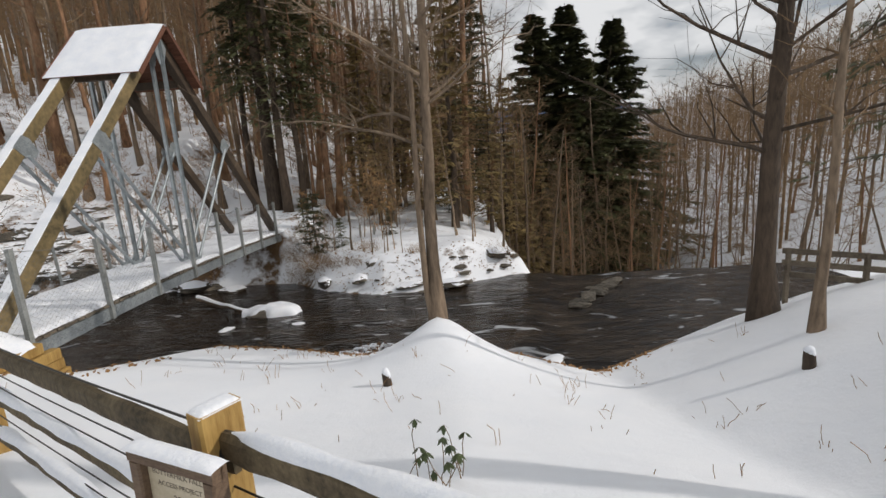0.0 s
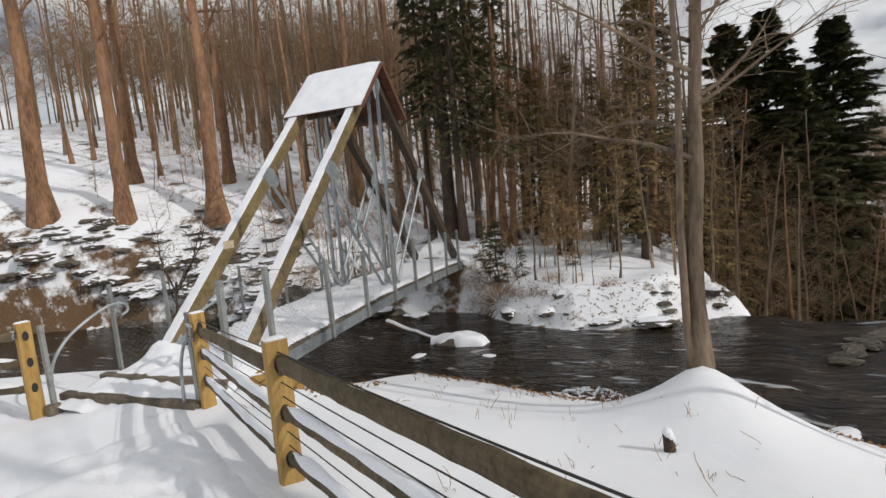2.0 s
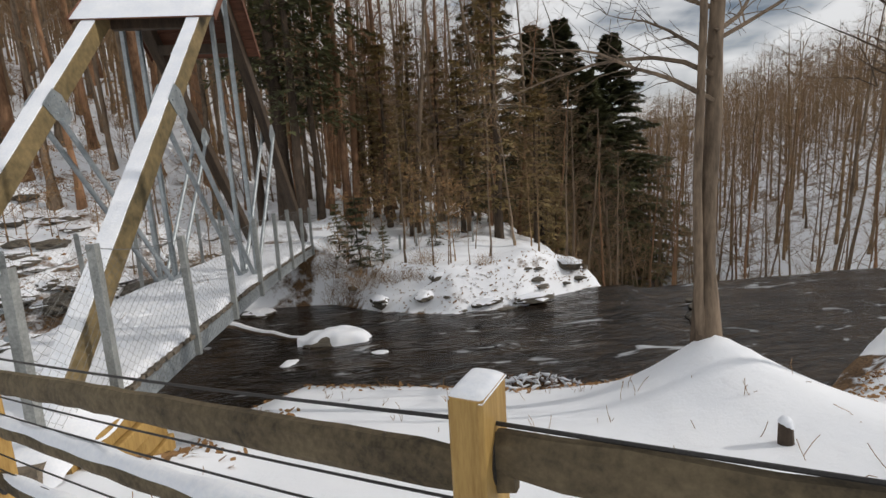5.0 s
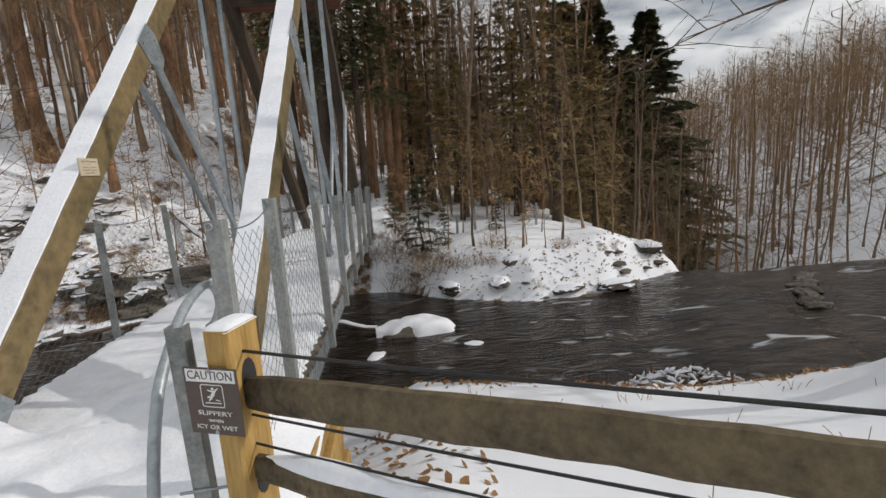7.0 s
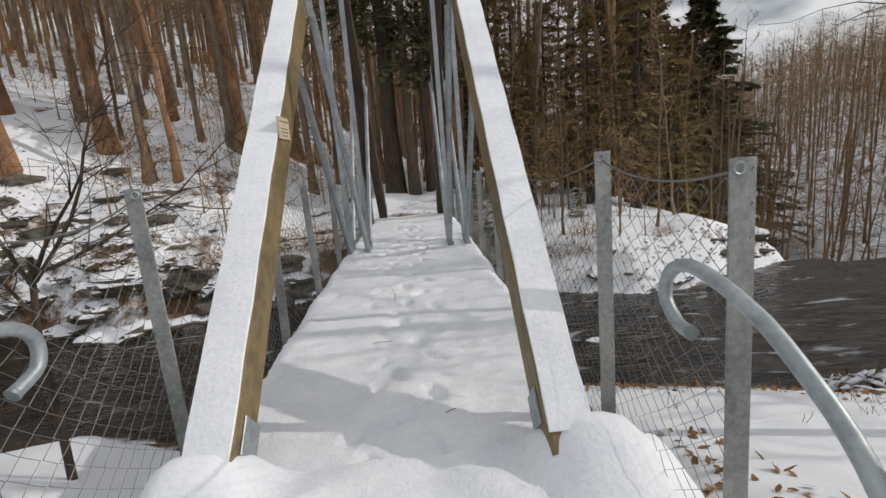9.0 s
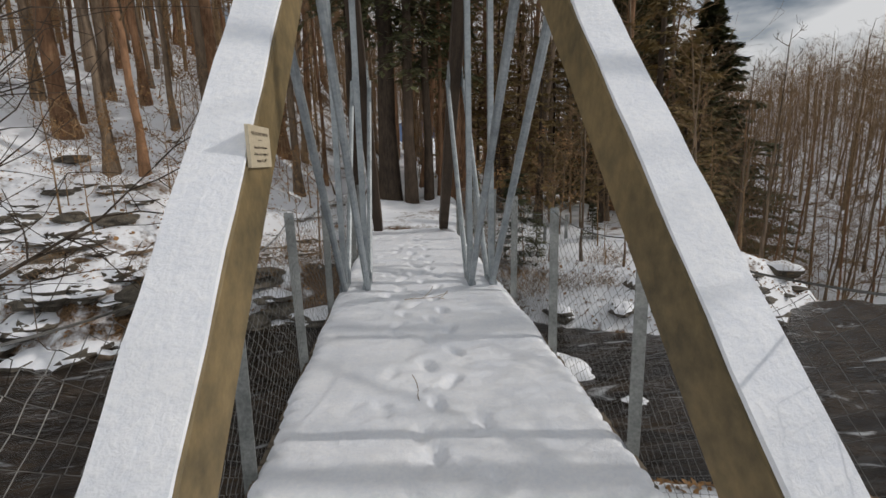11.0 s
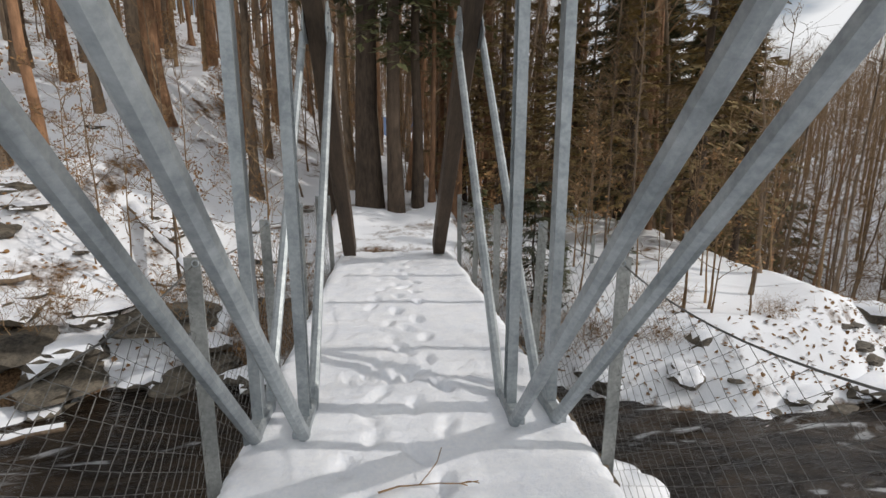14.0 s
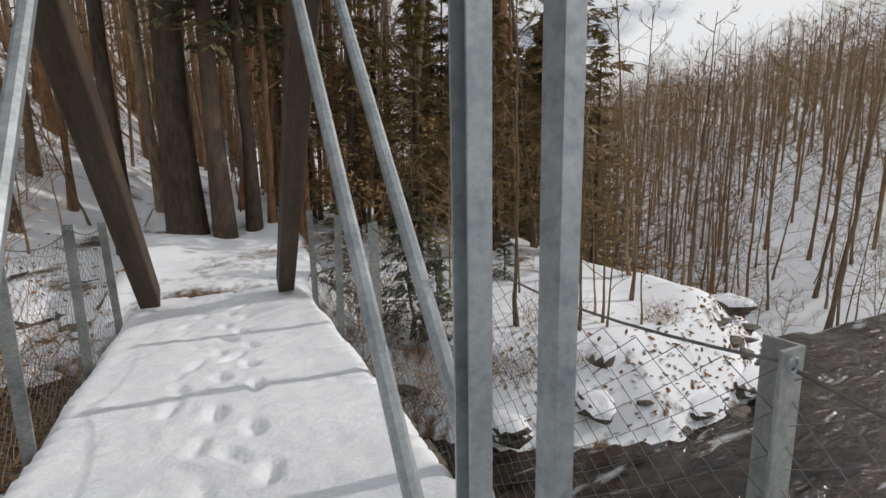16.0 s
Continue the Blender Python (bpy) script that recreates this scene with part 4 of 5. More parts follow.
def bare_tree(seed, height, r, bark, low=0.35, limbs=22, twigs=5, lean=(0, 0), spread=0.24, label="", category="tree", snow=0, name="tree", leaf=None):
    """A bare broadleaf tree at the origin: a tapered, rooted trunk and a crown of limbs, boughs and twigs."""
    rnd = random.Random(seed)
    ob = thing(name, label or "tall bare grey-brown forest tree", category)
    tb, cb = Build(), Build()
    n = 12
    pts, rad = [], []
    x = y = 0.0
    for i in range(n + 1):
        t = i / n
        x += rnd.gauss(0, 0.03) * height / 12 + lean[0] * height / n
        y += rnd.gauss(0, 0.03) * height / 12 + lean[1] * height / n
        pts.append(Vector((x, y, t * height)))
        rad.append(r * (1 - 0.82 * t) * (1 + 0.55 * math.exp(-t * height / 0.35)))
    pts.insert(0, Vector((0, 0, -0.5)))
    rad.insert(0, r * 1.75)
    tb.tube(pts, rad, 12 if r > 0.2 else 8)
    part("trunk", tb, bark, ob, smooth=True)
    lb = Build() if leaf else None
    for k in range(limbs):
        t = low + (1 - low) * (k + rnd.random()) / limbs
        f = t * n
        i = min(int(f), n - 1)
        p = pts[i + 1].lerp(pts[min(i + 2, n + 1)], f - i)
        a = k * 2.4 + rnd.uniform(-0.5, 0.5)
        up = rnd.uniform(0.25, 0.9)
        d = Vector((math.cos(a), math.sin(a), up))
        ln = height * spread * (1.15 - t) * rnd.uniform(0.7, 1.25) + 0.35
        rr = max(0.010, r * (1 - 0.8 * t) * 0.32)
        q = limb(cb, rnd, p, d, ln, rr, 6, 4, 0.04, 0.16)
        for j in range(twigs):
            m = q[rnd.randint(1, 6)]
            a2 = rnd.uniform(0, 6.28)
            d2 = (d.normalized() + Vector((math.cos(a2), math.sin(a2), rnd.uniform(-0.2, 0.9))) * 0.9)
            w = limb(cb, rnd, m, d2, ln * rnd.uniform(0.3, 0.6), max(0.0055, rr * 0.4), 4, 3, 0.03, 0.2)
            for s in range(3):
                m2 = w[rnd.randint(1, 4)]
                a3 = rnd.uniform(0, 6.28)
                e = limb(cb, rnd, m2, d2.normalized() + Vector((math.cos(a3), math.sin(a3), rnd.uniform(-0.4, 0.7))), ln * rnd.uniform(0.15, 0.3), 0.0045, 2, 3, 0.02, 0.25)
                if leaf and rnd.random() < 0.8:
                    for _ in range(3):
                        c = e[-1] + Vector((rnd.gauss(0, 0.07), rnd.gauss(0, 0.07), rnd.gauss(0, 0.07)))
                        u = Vector((rnd.gauss(0, 1), rnd.gauss(0, 1), rnd.gauss(0, 1))).normalized() * 0.045
                        v = u.orthogonal().normalized() * 0.022
                        lb.add([c - u, c + v, c + u, c - v], [(0, 1, 2, 3)])
    part("crown", cb, TWIG if r < 0.12 else bark, ob, "bare branching crown")
    if leaf:
        part("dead_leaves", lb, leaf, ob, "clinging dead tan leaves")
    return ob


def conifer(seed, height, r, bark, needle, low=0.08, reach=0.26, whorls=26, sprays=12, label="", droop=-0.10, size=0.34, sparse=1.0):
    """A spruce or hemlock: whorls of drooping boughs hung with small flat sprays of needles."""
    rnd = random.Random(seed)
    ob = thing("conifer", label or "dark green conifer with drooping boughs", "conifer")
    tb, bb, nb_ = Build(), Build(), Build()
    pts = [Vector((0, 0, -0.4)), Vector((0, 0, 0))] + [Vector((rnd.gauss(0, 0.03), rnd.gauss(0, 0.03), height * (i + 1) / 8)) for i in range(8)]
    tb.tube(pts, [r * 1.5, r * 1.25] + [max(0.02, r * (1 - 0.93 * (i + 1) / 8)) for i in range(8)], 10)
    part("trunk", tb, bark, ob, smooth=True)
    for w in range(whorls):
        t = low + (0.985 - low) * (w + rnd.uniform(0, 0.7)) / whorls
        z = t * height
        full = height * reach * (1 - t) ** 0.95 + 0.15
        for k in range(rnd.randint(4, 6)):
            if rnd.random() > sparse:
                continue
            a = rnd.uniform(0, 6.283)
            ln = full * rnd.uniform(0.55, 1.15)
            d = Vector((math.cos(a), math.sin(a), 0.25 * t))
            q = limb(bb, rnd, (0, 0, z), d, ln, max(0.008, 0.02 * ln / 2), 5, 3, droop, 0.07)
            side = Vector((-math.sin(a), math.cos(a), 0))
            for s in range(max(4, int(sprays * ln / full))):
                f = rnd.uniform(0.15, 1.0) * 5
                i = min(int(f), 4)
                m = q[i].lerp(q[i + 1], f - i)
                for sd in (-1, 1):
                    u = (d * rnd.uniform(0.4, 1.0) + side * sd * rnd.uniform(0.3, 1.0) + Vector((0, 0, rnd.uniform(-0.75, 0.0)))).normalized()
                    L = size * rnd.uniform(0.5, 1.15)
                    v = (u.cross(Vector((0, 0, 1))) + Vector((0, 0, rnd.uniform(-0.4, 0.4)))).normalized() * L * 0.20
                    k0 = m + u * L * 0.45
                    nb_.add([m, k0 + v, m + u * L * 0.8 + v * 0.5, m + u * L, k0 - v, m + u * L * 0.3 - v * 0.25], [(0, 1, 2), (0, 2, 3), (5, 3, 4)])
    part("branchwork", bb, bark, ob)
    part("needles", nb_, needle, ob, "sprays of needles")
    return ob


def plant(ob, x, y, rz=0.0, s=1.0, sink=0.0, tilt=(0, 0)):
    return copy_thing(ob, pose(x, y, gz(x, y) - sink, tilt[0], tilt[1], rz) @ Matrix.Scale(s / ob.scale[0], 4))


def place(ob, x, y, rz=0.0, s=1.0, sink=0.0, tilt=(0, 0)):
    ob.matrix_basis = pose(x, y, gz(x, y) - sink, tilt[0], tilt[1], rz) @ Matrix.Scale(s, 4)
    return ob


WOOD = "trees of the wood"
# the tree on the mound: twin stems and a long arching bough
mound = bare_tree(3, 11, 0.125, BARK, 0.30, 16, 5, (0.004, 0.0), 0.16, "slender twin-stemmed bare tree on a snow mound")
ex = Build()
rnd = random.Random(2)
ex.tube([(-0.05, -0.02, -0.3), (-0.16, -0.03, 0.5), (-0.20, 0, 2.0), (-0.17, 0, 4.0), (-0.26, 0.02, 6.5), (-0.35, 0.1, 9)], [0.085, 0.06, 0.055, 0.045, 0.03, 0.012], 8)
part("second_stem", ex, BARK, mound, smooth=True)
for z, a, ln, dr in ((3.3, 2.5, 3.6, -0.03), (3.0, 3.05, 2.6, 0.03), (4.2, 3.5, 2.8, 0.05), (3.8, 0.3, 2.0, 0.05), (4.6, 2.0, 3.6, 0.0), (3.5, 1.6, 2.4, 0.05), (5.0, -1.0, 2.6, 0.03)):
    bo = Build()
    d = Vector((math.cos(a), math.sin(a), 0.55))
    q = limb(bo, rnd, (-0.02, 0, z), d, ln, 0.035, 9, 5, -0.07 + dr, 0.10)
    for j in range(16):
        m = q[rnd.randint(2, 9)]
        w = limb(bo, rnd, m, d + Vector((rnd.gauss(0, 0.8), rnd.gauss(0, 0.8), rnd.gauss(0, 0.6))), ln * rnd.uniform(0.2, 0.45), 0.009, 4, 3, -0.02, 0.2)
        for _ in range(2):
            limb(bo, rnd, w[rnd.randint(1, 4)], Vector((rnd.gauss(0, 1), rnd.gauss(0, 1), rnd.gauss(0, 0.6))), 0.35, 0.0045, 2, 3, 0, 0.2)
    part("bough", bo, BARK, mound, "long arching bare bough")
place(mound, 8.25, 0.60)

# hemlocks at the far end of the bridge
for k, (x, y, r, h, sd) in enumerate([(-0.66, 16.6, 0.36, 21, 11), (0.10, 16.2, 0.22, 19, 12), (-1.95, 17.2, 0.19, 18, 13), (0.75, 16.8, 0.17, 17, 14), (1.9, 17.6, 0.21, 18, 15)]):
    tagged(place(conifer(sd, h, r, DARKBARK if k != 4 else REDBARK, NEEDLE, 0.27 if k != 2 else 0.38, 0.16, 32, 15, "tall dark hemlock with a bare lower trunk", -0.16, 0.42), x, y), group=WOOD)

# the tall spruces beyond the falls
SPRUCE = ((22.0, 33.0, 0.70), (15.8, 33.5, 0.74), (18.9, 36.0, 0.78), (19.0, 30.5, 0.60))
c1 = conifer(21, 30, 0.42, DARKBARK, NEEDLE, 0.03, 0.40, 96, 96, "tall dense dark spruce in the valley beyond the falls", -0.06, 0.75)
tagged(place(c1, SPRUCE[0][0], SPRUCE[0][1], 0, SPRUCE[0][2]), group=WOOD)
for k, (x, y, sc) in enumerate(SPRUCE[1:]):
    plant(c1, x, y, 100 + 130 * k, sc, 0.3)
c2 = conifer(22, 12, 0.18, DARKBARK, OLIVENEEDLE, 0.12, 0.22, 34, 16, "olive-brown thinning conifer on the slope", -0.05, 0.36, 0.85)
tagged(place(c2, 8.6, 15.2), group=WOOD)
c4 = conifer(24, 13, 0.17, DARKBARK, NEEDLE, 0.06, 0.26, 46, 28, "broad dark spruce behind the snowy bank", -0.08, 0.36)
tagged(place(c4, 9.6, 21.5, 20, 1.15), group=WOOD)
for x, y, rz, s in ((7.2, 16.4, 60, 0.9), (3.8, 18.8, 120, 1.1), (5.2, 21.0, 10, 1.2), (11.4, 18.0, 250, 1.1), (12.3, 22.0, 300, 1.2), (8.5, 24.0, 200, 1.3), (4.8, 16.2, 290, 0.8), (6.6, 20.4, 145, 1.1), (14.5, 25.0, 90, 1.2), (10.4, 15.6, 30, 0.8), (12.6, 19.4, 170, 1.0), (3.0, 22.0, 210, 1.2)):
    plant(c2, x, y, rz, s * 0.72)
c3 = conifer(23, 2.6, 0.035, DARKBARK, NEEDLE, 0.05, 0.28, 15, 9, "small dark spruce by the end of the bridge", -0.03, 0.24)
tagged(place(c3, 2.75, 11.6, 0, 1, 0.05), group="small spruces")
for x, y, s in ((3.6, 12.4, 0.5), (1.9, 12.9, 0.7), (5.6, 13.2, 0.45)):
    plant(c3, x, y, 77 * s, s)

# big trunks of the left slope
big = [bare_tree(31, 17, 0.36, REDBARK, 0.42, 16, 5, (0.012, 0), 0.16, "broad red-brown forest trunk on the snowy slope"), bare_tree(32, 16, 0.30, REDBARK, 0.45, 16, 5, (-0.01, 0.004), 0.16, "straight red-brown forest trunk on the snowy slope"), bare_tree(33, 15, 0.22, BARK, 0.4, 18, 5, (0.0, 0.01), 0.17, "grey-brown bare tree on the snowy slope")]
tagged(place(big[0], -14.0, 14.35, 0, 1.25), group=WOOD)
tagged(place(big[1], -17.9, 11.8, 0, 1.3), group=WOOD)
tagged(place(big[2], -7.6, 18.9), group=WOOD)
for k, x, y, rz, s in ((0, -21.2, 9.8, 40, 1.35), (1, -11.9, 17.3, 100, 1.0), (0, -7.7, 19.8, 220, 0.95), (2, -9.6, 15.6, 20, 0.8), (1, -5.6, 21.5, 160, 0.9), (2, -4.3, 18.2, 250, 0.75), (1, -16.6, 18.5, 190, 1.0), (2, -12.4, 21.0, 70, 0.9), (0, -21.5, 15.5, 10, 1.05)):
    plant(big[k], x, y, rz, s)

# trees on the near bank
tagged(place(bare_tree(41, 14, 0.22, DARKBARK, 0.22, 34, 8, (-0.012, 0.0), 0.36, "stout dark tree at the edge of the bank"), 15.3, 2.35, 30), group="bank trees")
tagged(place(bare_tree(42, 8, 0.08, BARK, 0.35, 14, 4, (-0.012, 0.0), 0.2, "slim grey tree on the near bank"), 14.1, -0.65, 80), group="bank trees")
hb_ = conifer(43, 11, 0.16, DARKBARK, NEEDLE, 0.26, 0.30, 18, 9, "open-branched hemlock on the near bank", -0.06, 0.36, 0.7)
tagged(place(hb_, 18.2, 2.2), group="bank trees")
plant(hb_, 21.5, 6.0, 120, 1.1)

for x, y, rz, sc in ((17.5, -5.5, 15, 1.0), (20.5, -8.5, 160, 1.1), (15.5, -11.0, 250, 0.9)):
    plant(big[2], x, y, rz, sc)

# the wood: light copies over both slopes
small = [bare_tree(51, 13, 0.13, BARK, 0.28, 22, 5, (0.006, 0), 0.22), bare_tree(52, 15, 0.15, REDBARK, 0.34, 20, 5, (-0.008, 0.004), 0.20, "tall red-brown bare forest tree"), bare_tree(53, 11, 0.08, BARK, 0.22, 22, 5, (0.01, -0.006), 0.24, "slender bare young tree"), bare_tree(54, 16, 0.11, BARK, 0.35, 18, 5, (0.0, 0.008), 0.19), bare_tree(55, 12, 0.09, REDBARK, 0.25, 22, 5, (-0.012, 0), 0.24, "crooked red-brown young tree")]
for k, ob in enumerate(small):
    tagged(place(ob, (-6.5, 2.2, -9.2, 5.0, -3.6)[k], (26.0, 25.5, 23.5, 26.5, 20.2)[k]), group=WOOD)
rng = random.Random(77)
spots = [(-14.0, 14.35), (-17.9, 11.8), (22.0, 33.0), (15.8, 33.5), (18.9, 36.0), (19.0, 30.5), (-7.6, 18.9), (-1.05, 15.3), (-0.2, 15.1), (11.4, 16.6), (8.6, 15.2)]


def scatter(count, x0, x1, y0, y1, gap, ok):
    out, tries = [], 0
    while len(out) < count and tries < 9000:
        tries += 1
        x, y = rng.uniform(x0, x1), rng.uniform(y0, y1)
        if ok(x, y) and all((x - a) ** 2 + (y - b) ** 2 > gap * gap for a, b in spots):
            spots.append((x, y))
            out.append((x, y))
    return out


def far_side(x, y):
    return y - float(np.interp(x, FAR_X, FAR_Y))


for x, y in scatter(140, -34, 13, 12, 46, 1.25, lambda x, y: far_side(x, y) > 2.0 + 0.25 * max(0, 6 - x) * (x < -2) and not (-2.2 < x < 2.2 and y < 15.5) and not (2 < x < 14.5 and y < 16.0)):
    plant(small[rng.choice((0, 1, 1, 2, 3, 4, 4))], x, y, rng.uniform(0, 360), rng.uniform(0.9, 1.5), 0.1, (rng.gauss(0, 2), rng.gauss(0, 2)))
for x, y in scatter(48, 15, 62, 12, 70, 1.6, lambda x, y: (x > 22 or y > 18) and x > 0.8 * y - 3):
    plant(small[rng.choice((0, 2, 2, 3, 4))], x, y, rng.uniform(0, 360), rng.uniform(0.7, 1.15), 0.1, (rng.gauss(0, 3), rng.gauss(0, 3)))

for x, y in scatter(24, 14, 30, 15.5, 34, 1.7, lambda x, y: True):
    plant(small[rng.choice((2, 4))], x, y, rng.uniform(0, 360), rng.uniform(0.75, 1.0), 0.1, (rng.gauss(0, 3), rng.gauss(0, 3)))

# thin young growth behind the knoll
for x, y in scatter(46, 3, 14, 15, 40, 0.9, lambda x, y: far_side(x, y) > 3):
    plant(small[rng.choice((0, 2, 2, 4, 4))], x, y, rng.uniform(0, 360), rng.uniform(0.9, 1.3), 0.1, (rng.gauss(0, 3), rng.gauss(0, 3)))


# beyond: woods that nobody could count
def wood_pattern(seed):
    """One far tree as arrays: a thin trunk and a wide haze of limbs and twigs."""
    rnd, b = random.Random(seed), Build()
    h = rnd.uniform(11, 15)
    b.tube([(0, 0, -0.4), (rnd.gauss(0, 0.2), rnd.gauss(0, 0.2), h * 0.5), (rnd.gauss(0, 0.4), rnd.gauss(0, 0.4), h)], [0.11, 0.07, 0.02], 4, False)
    for k in range(17):
        t = 0.25 + 0.73 * k / 17
        a = k * 2.4 + rnd.uniform(-0.6, 0.6)
        ln = 3.6 * (1.1 - t) * rnd.uniform(0.7, 1.3) + 0.7
        d = Vector((math.cos(a), math.sin(a), rnd.uniform(0.3, 1.1)))
        q = limb(b, rnd, (0, 0, t * h), d, ln, 0.035, 3, 3, 0.05, 0.15)
        for j in range(7):
            w = limb(b, rnd, q[rnd.randint(1, 3)], d + Vector((rnd.gauss(0, 0.9), rnd.gauss(0, 0.9), rnd.gauss(0.2, 0.5))), ln * rnd.uniform(0.35, 0.7), 0.013, 1, 3, 0.0, 0.2)
            limb(b, rnd, w[-1], d + Vector((rnd.gauss(0, 1.2), rnd.gauss(0, 1.2), rnd.gauss(0.2, 0.7))), ln * rnd.uniform(0.2, 0.45), 0.009, 1, 3, 0.0, 0.2)
    return np.array([tuple(v) for v in b.v]), np.array(b.f)


patterns = [wood_pattern(500 + k) for k in range(6)]
vs_, fs_, base_i = [], [], 0
for n_, (x, y) in enumerate(scatter(420, -55, 14, 24, 70, 1.5, lambda x, y: far_side(x, y) > 3) + scatter(560, 14, 95, 18, 110, 1.5, lambda x, y: x > 24 or y > 38)):
    v, f = patterns[n_ % 6]
    a, sc = rng.uniform(0, 6.28), rng.uniform(0.75, 1.2)
    rot = np.array([[math.cos(a), -math.sin(a), 0], [math.sin(a), math.cos(a), 0], [0, 0, 1]]) * sc
    vs_.append(v @ rot.T + np.array([x, y, gz(x, y)]))
    fs_.append(f + base_i)
    base_i += len(v)
VV, FF = np.concatenate(vs_), np.concatenate(fs_)
fwm = bpy.data.meshes.new("far_woods")
fwm.vertices.add(len(VV))
fwm.vertices.foreach_set("co", VV.ravel().astype(np.float32))
fwm.loops.add(FF.size)
fwm.loops.foreach_set("vertex_index", FF.ravel().astype(np.int32))
fwm.polygons.add(len(FF))
fwm.polygons.foreach_set("loop_start", np.arange(0, FF.size, 4, dtype=np.int32))
fwm.update(calc_edges=True)
fwm.materials.append(TWIG)
tagged(new("far_woods", fwm), "bare brown woods on the far slopes", "woods", kind="stuff")

# saplings
sap = [bare_tree(61, 4.2, 0.024, TWIG, 0.25, 12, 3, (0.02, 0.01), 0.22, "thin bare sapling in the snow", "sapling", name="sapling"), bare_tree(62, 3.2, 0.018, TWIG, 0.3, 10, 3, (-0.03, 0.02), 0.25, "thin leaning sapling in the snow", "sapling", name="sapling"), bare_tree(63, 2.6, 0.016, TWIG, 0.2, 11, 3, (0.01, -0.02), 0.28, "young beech with clinging tan leaves", "sapling", name="sapling", leaf=TANLEAF), bare_tree(64, 5.5, 0.035, BARK, 0.3, 14, 3, (0.0, 0.02), 0.2, "slim bare sapling in the snow", "sapling", name="sapling")]
SAP = [(5.3, 10.4), (6.1, 10.9), (5.8, 10.3), (4.4, 10.9)]
for ob, (x, y) in zip(sap, SAP):
    tagged(place(ob, x, y), group="saplings")
for k, x, y, s in ((0, 5.9, 10.5, 0.9), (1, 6.5, 10.2, 0.8), (1, 4.9, 10.6, 0.7), (3, 7.4, 11.3, 1.0), (0, 9.3, 11.6, 1.1), (3, 10.6, 12.4, 1.2), (1, 3.6, 11.2, 1.0), (2, 2.3, 12.2, 0.9), (1, 3.1, 11.9, 1.0), (0, -2.6, 12.4, 1.0), (2, -3.4, 13.6, 1.0), (3, -4.6, 13.0, 0.9), (1, -5.4, 12.6, 1.1), (0, -6.3, 13.4, 1.0), (2, -7.2, 14.0, 1.2), (1, -8.4, 12.2, 1.0), (0, -9.6, 12.9, 1.1), (3, -6.0, 16.2, 1.0)):
    plant(sap[k], x, y, rng.uniform(0, 360), s)
for x, y in scatter(120, -22, 10, 12.3, 28, 0.55, lambda x, y: far_side(x, y) > 1.0 and not (-1.9 < x < 1.9 and y < 15)):
    plant(sap[rng.choice((0, 1, 2, 2, 3))], x, y, rng.uniform(0, 360), rng.uniform(0.6, 1.25), 0.05, (rng.gauss(0, 5), rng.gauss(0, 5)))
for x, y in scatter(70, 10.5, 34, 11.5, 30, 0.9, lambda x, y: x > 20 or y > 15):
    plant(sap[rng.choice((0, 1, 3, 3))], x, y, rng.uniform(0, 360), rng.uniform(0.9, 1.7), 0.05, (rng.gauss(0, 6), rng.gauss(0, 6)))

# the forked shrub beside the near end of the bridge
shrub = thing("shrub", "dark forked shrub leaning out over the creek", "shrub")
sb = Build()
rnd = random.Random(5)
sb.tube([(0, 0, -0.3), (0.03, 0, 0.8), (-0.02, 0.05, 1.6), (0.06, 0.1, 2.5)], [0.05, 0.042, 0.036, 0.03], 7)
part("stem", sb, DARKBARK, shrub, smooth=True)
cb = Build()
for d, ln in (((0.75, 0.5, 0.75), 3.0), ((-0.5, 0.1, 1.0), 2.4), ((0.1, 0.6, 1.0), 2.6), ((-0.9, 0.4, 0.5), 2.0), ((0.9, 0.2, 0.35), 2.2)):
    q = limb(cb, rnd, (0.05, 0.1, 2.3 + rnd.uniform(-0.5, 0.2)), d, ln, 0.026, 8, 5, 0.03, 0.14)
    for j in range(14):
        w = limb(cb, rnd, q[rnd.randint(1, 8)], Vector(d) + Vector((rnd.gauss(0, 0.7), rnd.gauss(0, 0.7), rnd.gauss(0, 0.5))), ln * rnd.uniform(0.25, 0.5), 0.009, 4, 3, 0.02, 0.2)
        for _ in range(3):
            limb(cb, rnd, w[rnd.randint(1, 4)], Vector((rnd.gauss(0, 1), rnd.gauss(0, 1), rnd.gauss(0.3, 0.6))), 0.4, 0.0045, 2, 3, 0, 0.2)
part("crown", cb, DARKBARK, shrub)
place(shrub, -3.9, 2.3)


def brush(seed, n, rad, height, leaf=None):
    """A thicket of fine twigs springing from the ground."""
    b, rnd = Build(), random.Random(seed)
    for _ in range(n):
        a, q = rnd.uniform(0, 6.28), rad * math.sqrt(rnd.random())
        p = Vector((q * math.cos(a), q * math.sin(a), -0.05))
        d = Vector((rnd.gauss(0, 0.5), rnd.gauss(0, 0.5), 1))
        w = limb(b, rnd, p, d, height * rnd.uniform(0.5, 1.2), 0.008, 5, 3, -0.03, 0.18)
        for _ in range(4):
            limb(b, rnd, w[rnd.randint(1, 5)], d + Vector((rnd.gauss(0, 1), rnd.gauss(0, 1), rnd.gauss(0, 0.6))), height * 0.4, 0.0045, 3, 3, -0.02, 0.2)
    return b


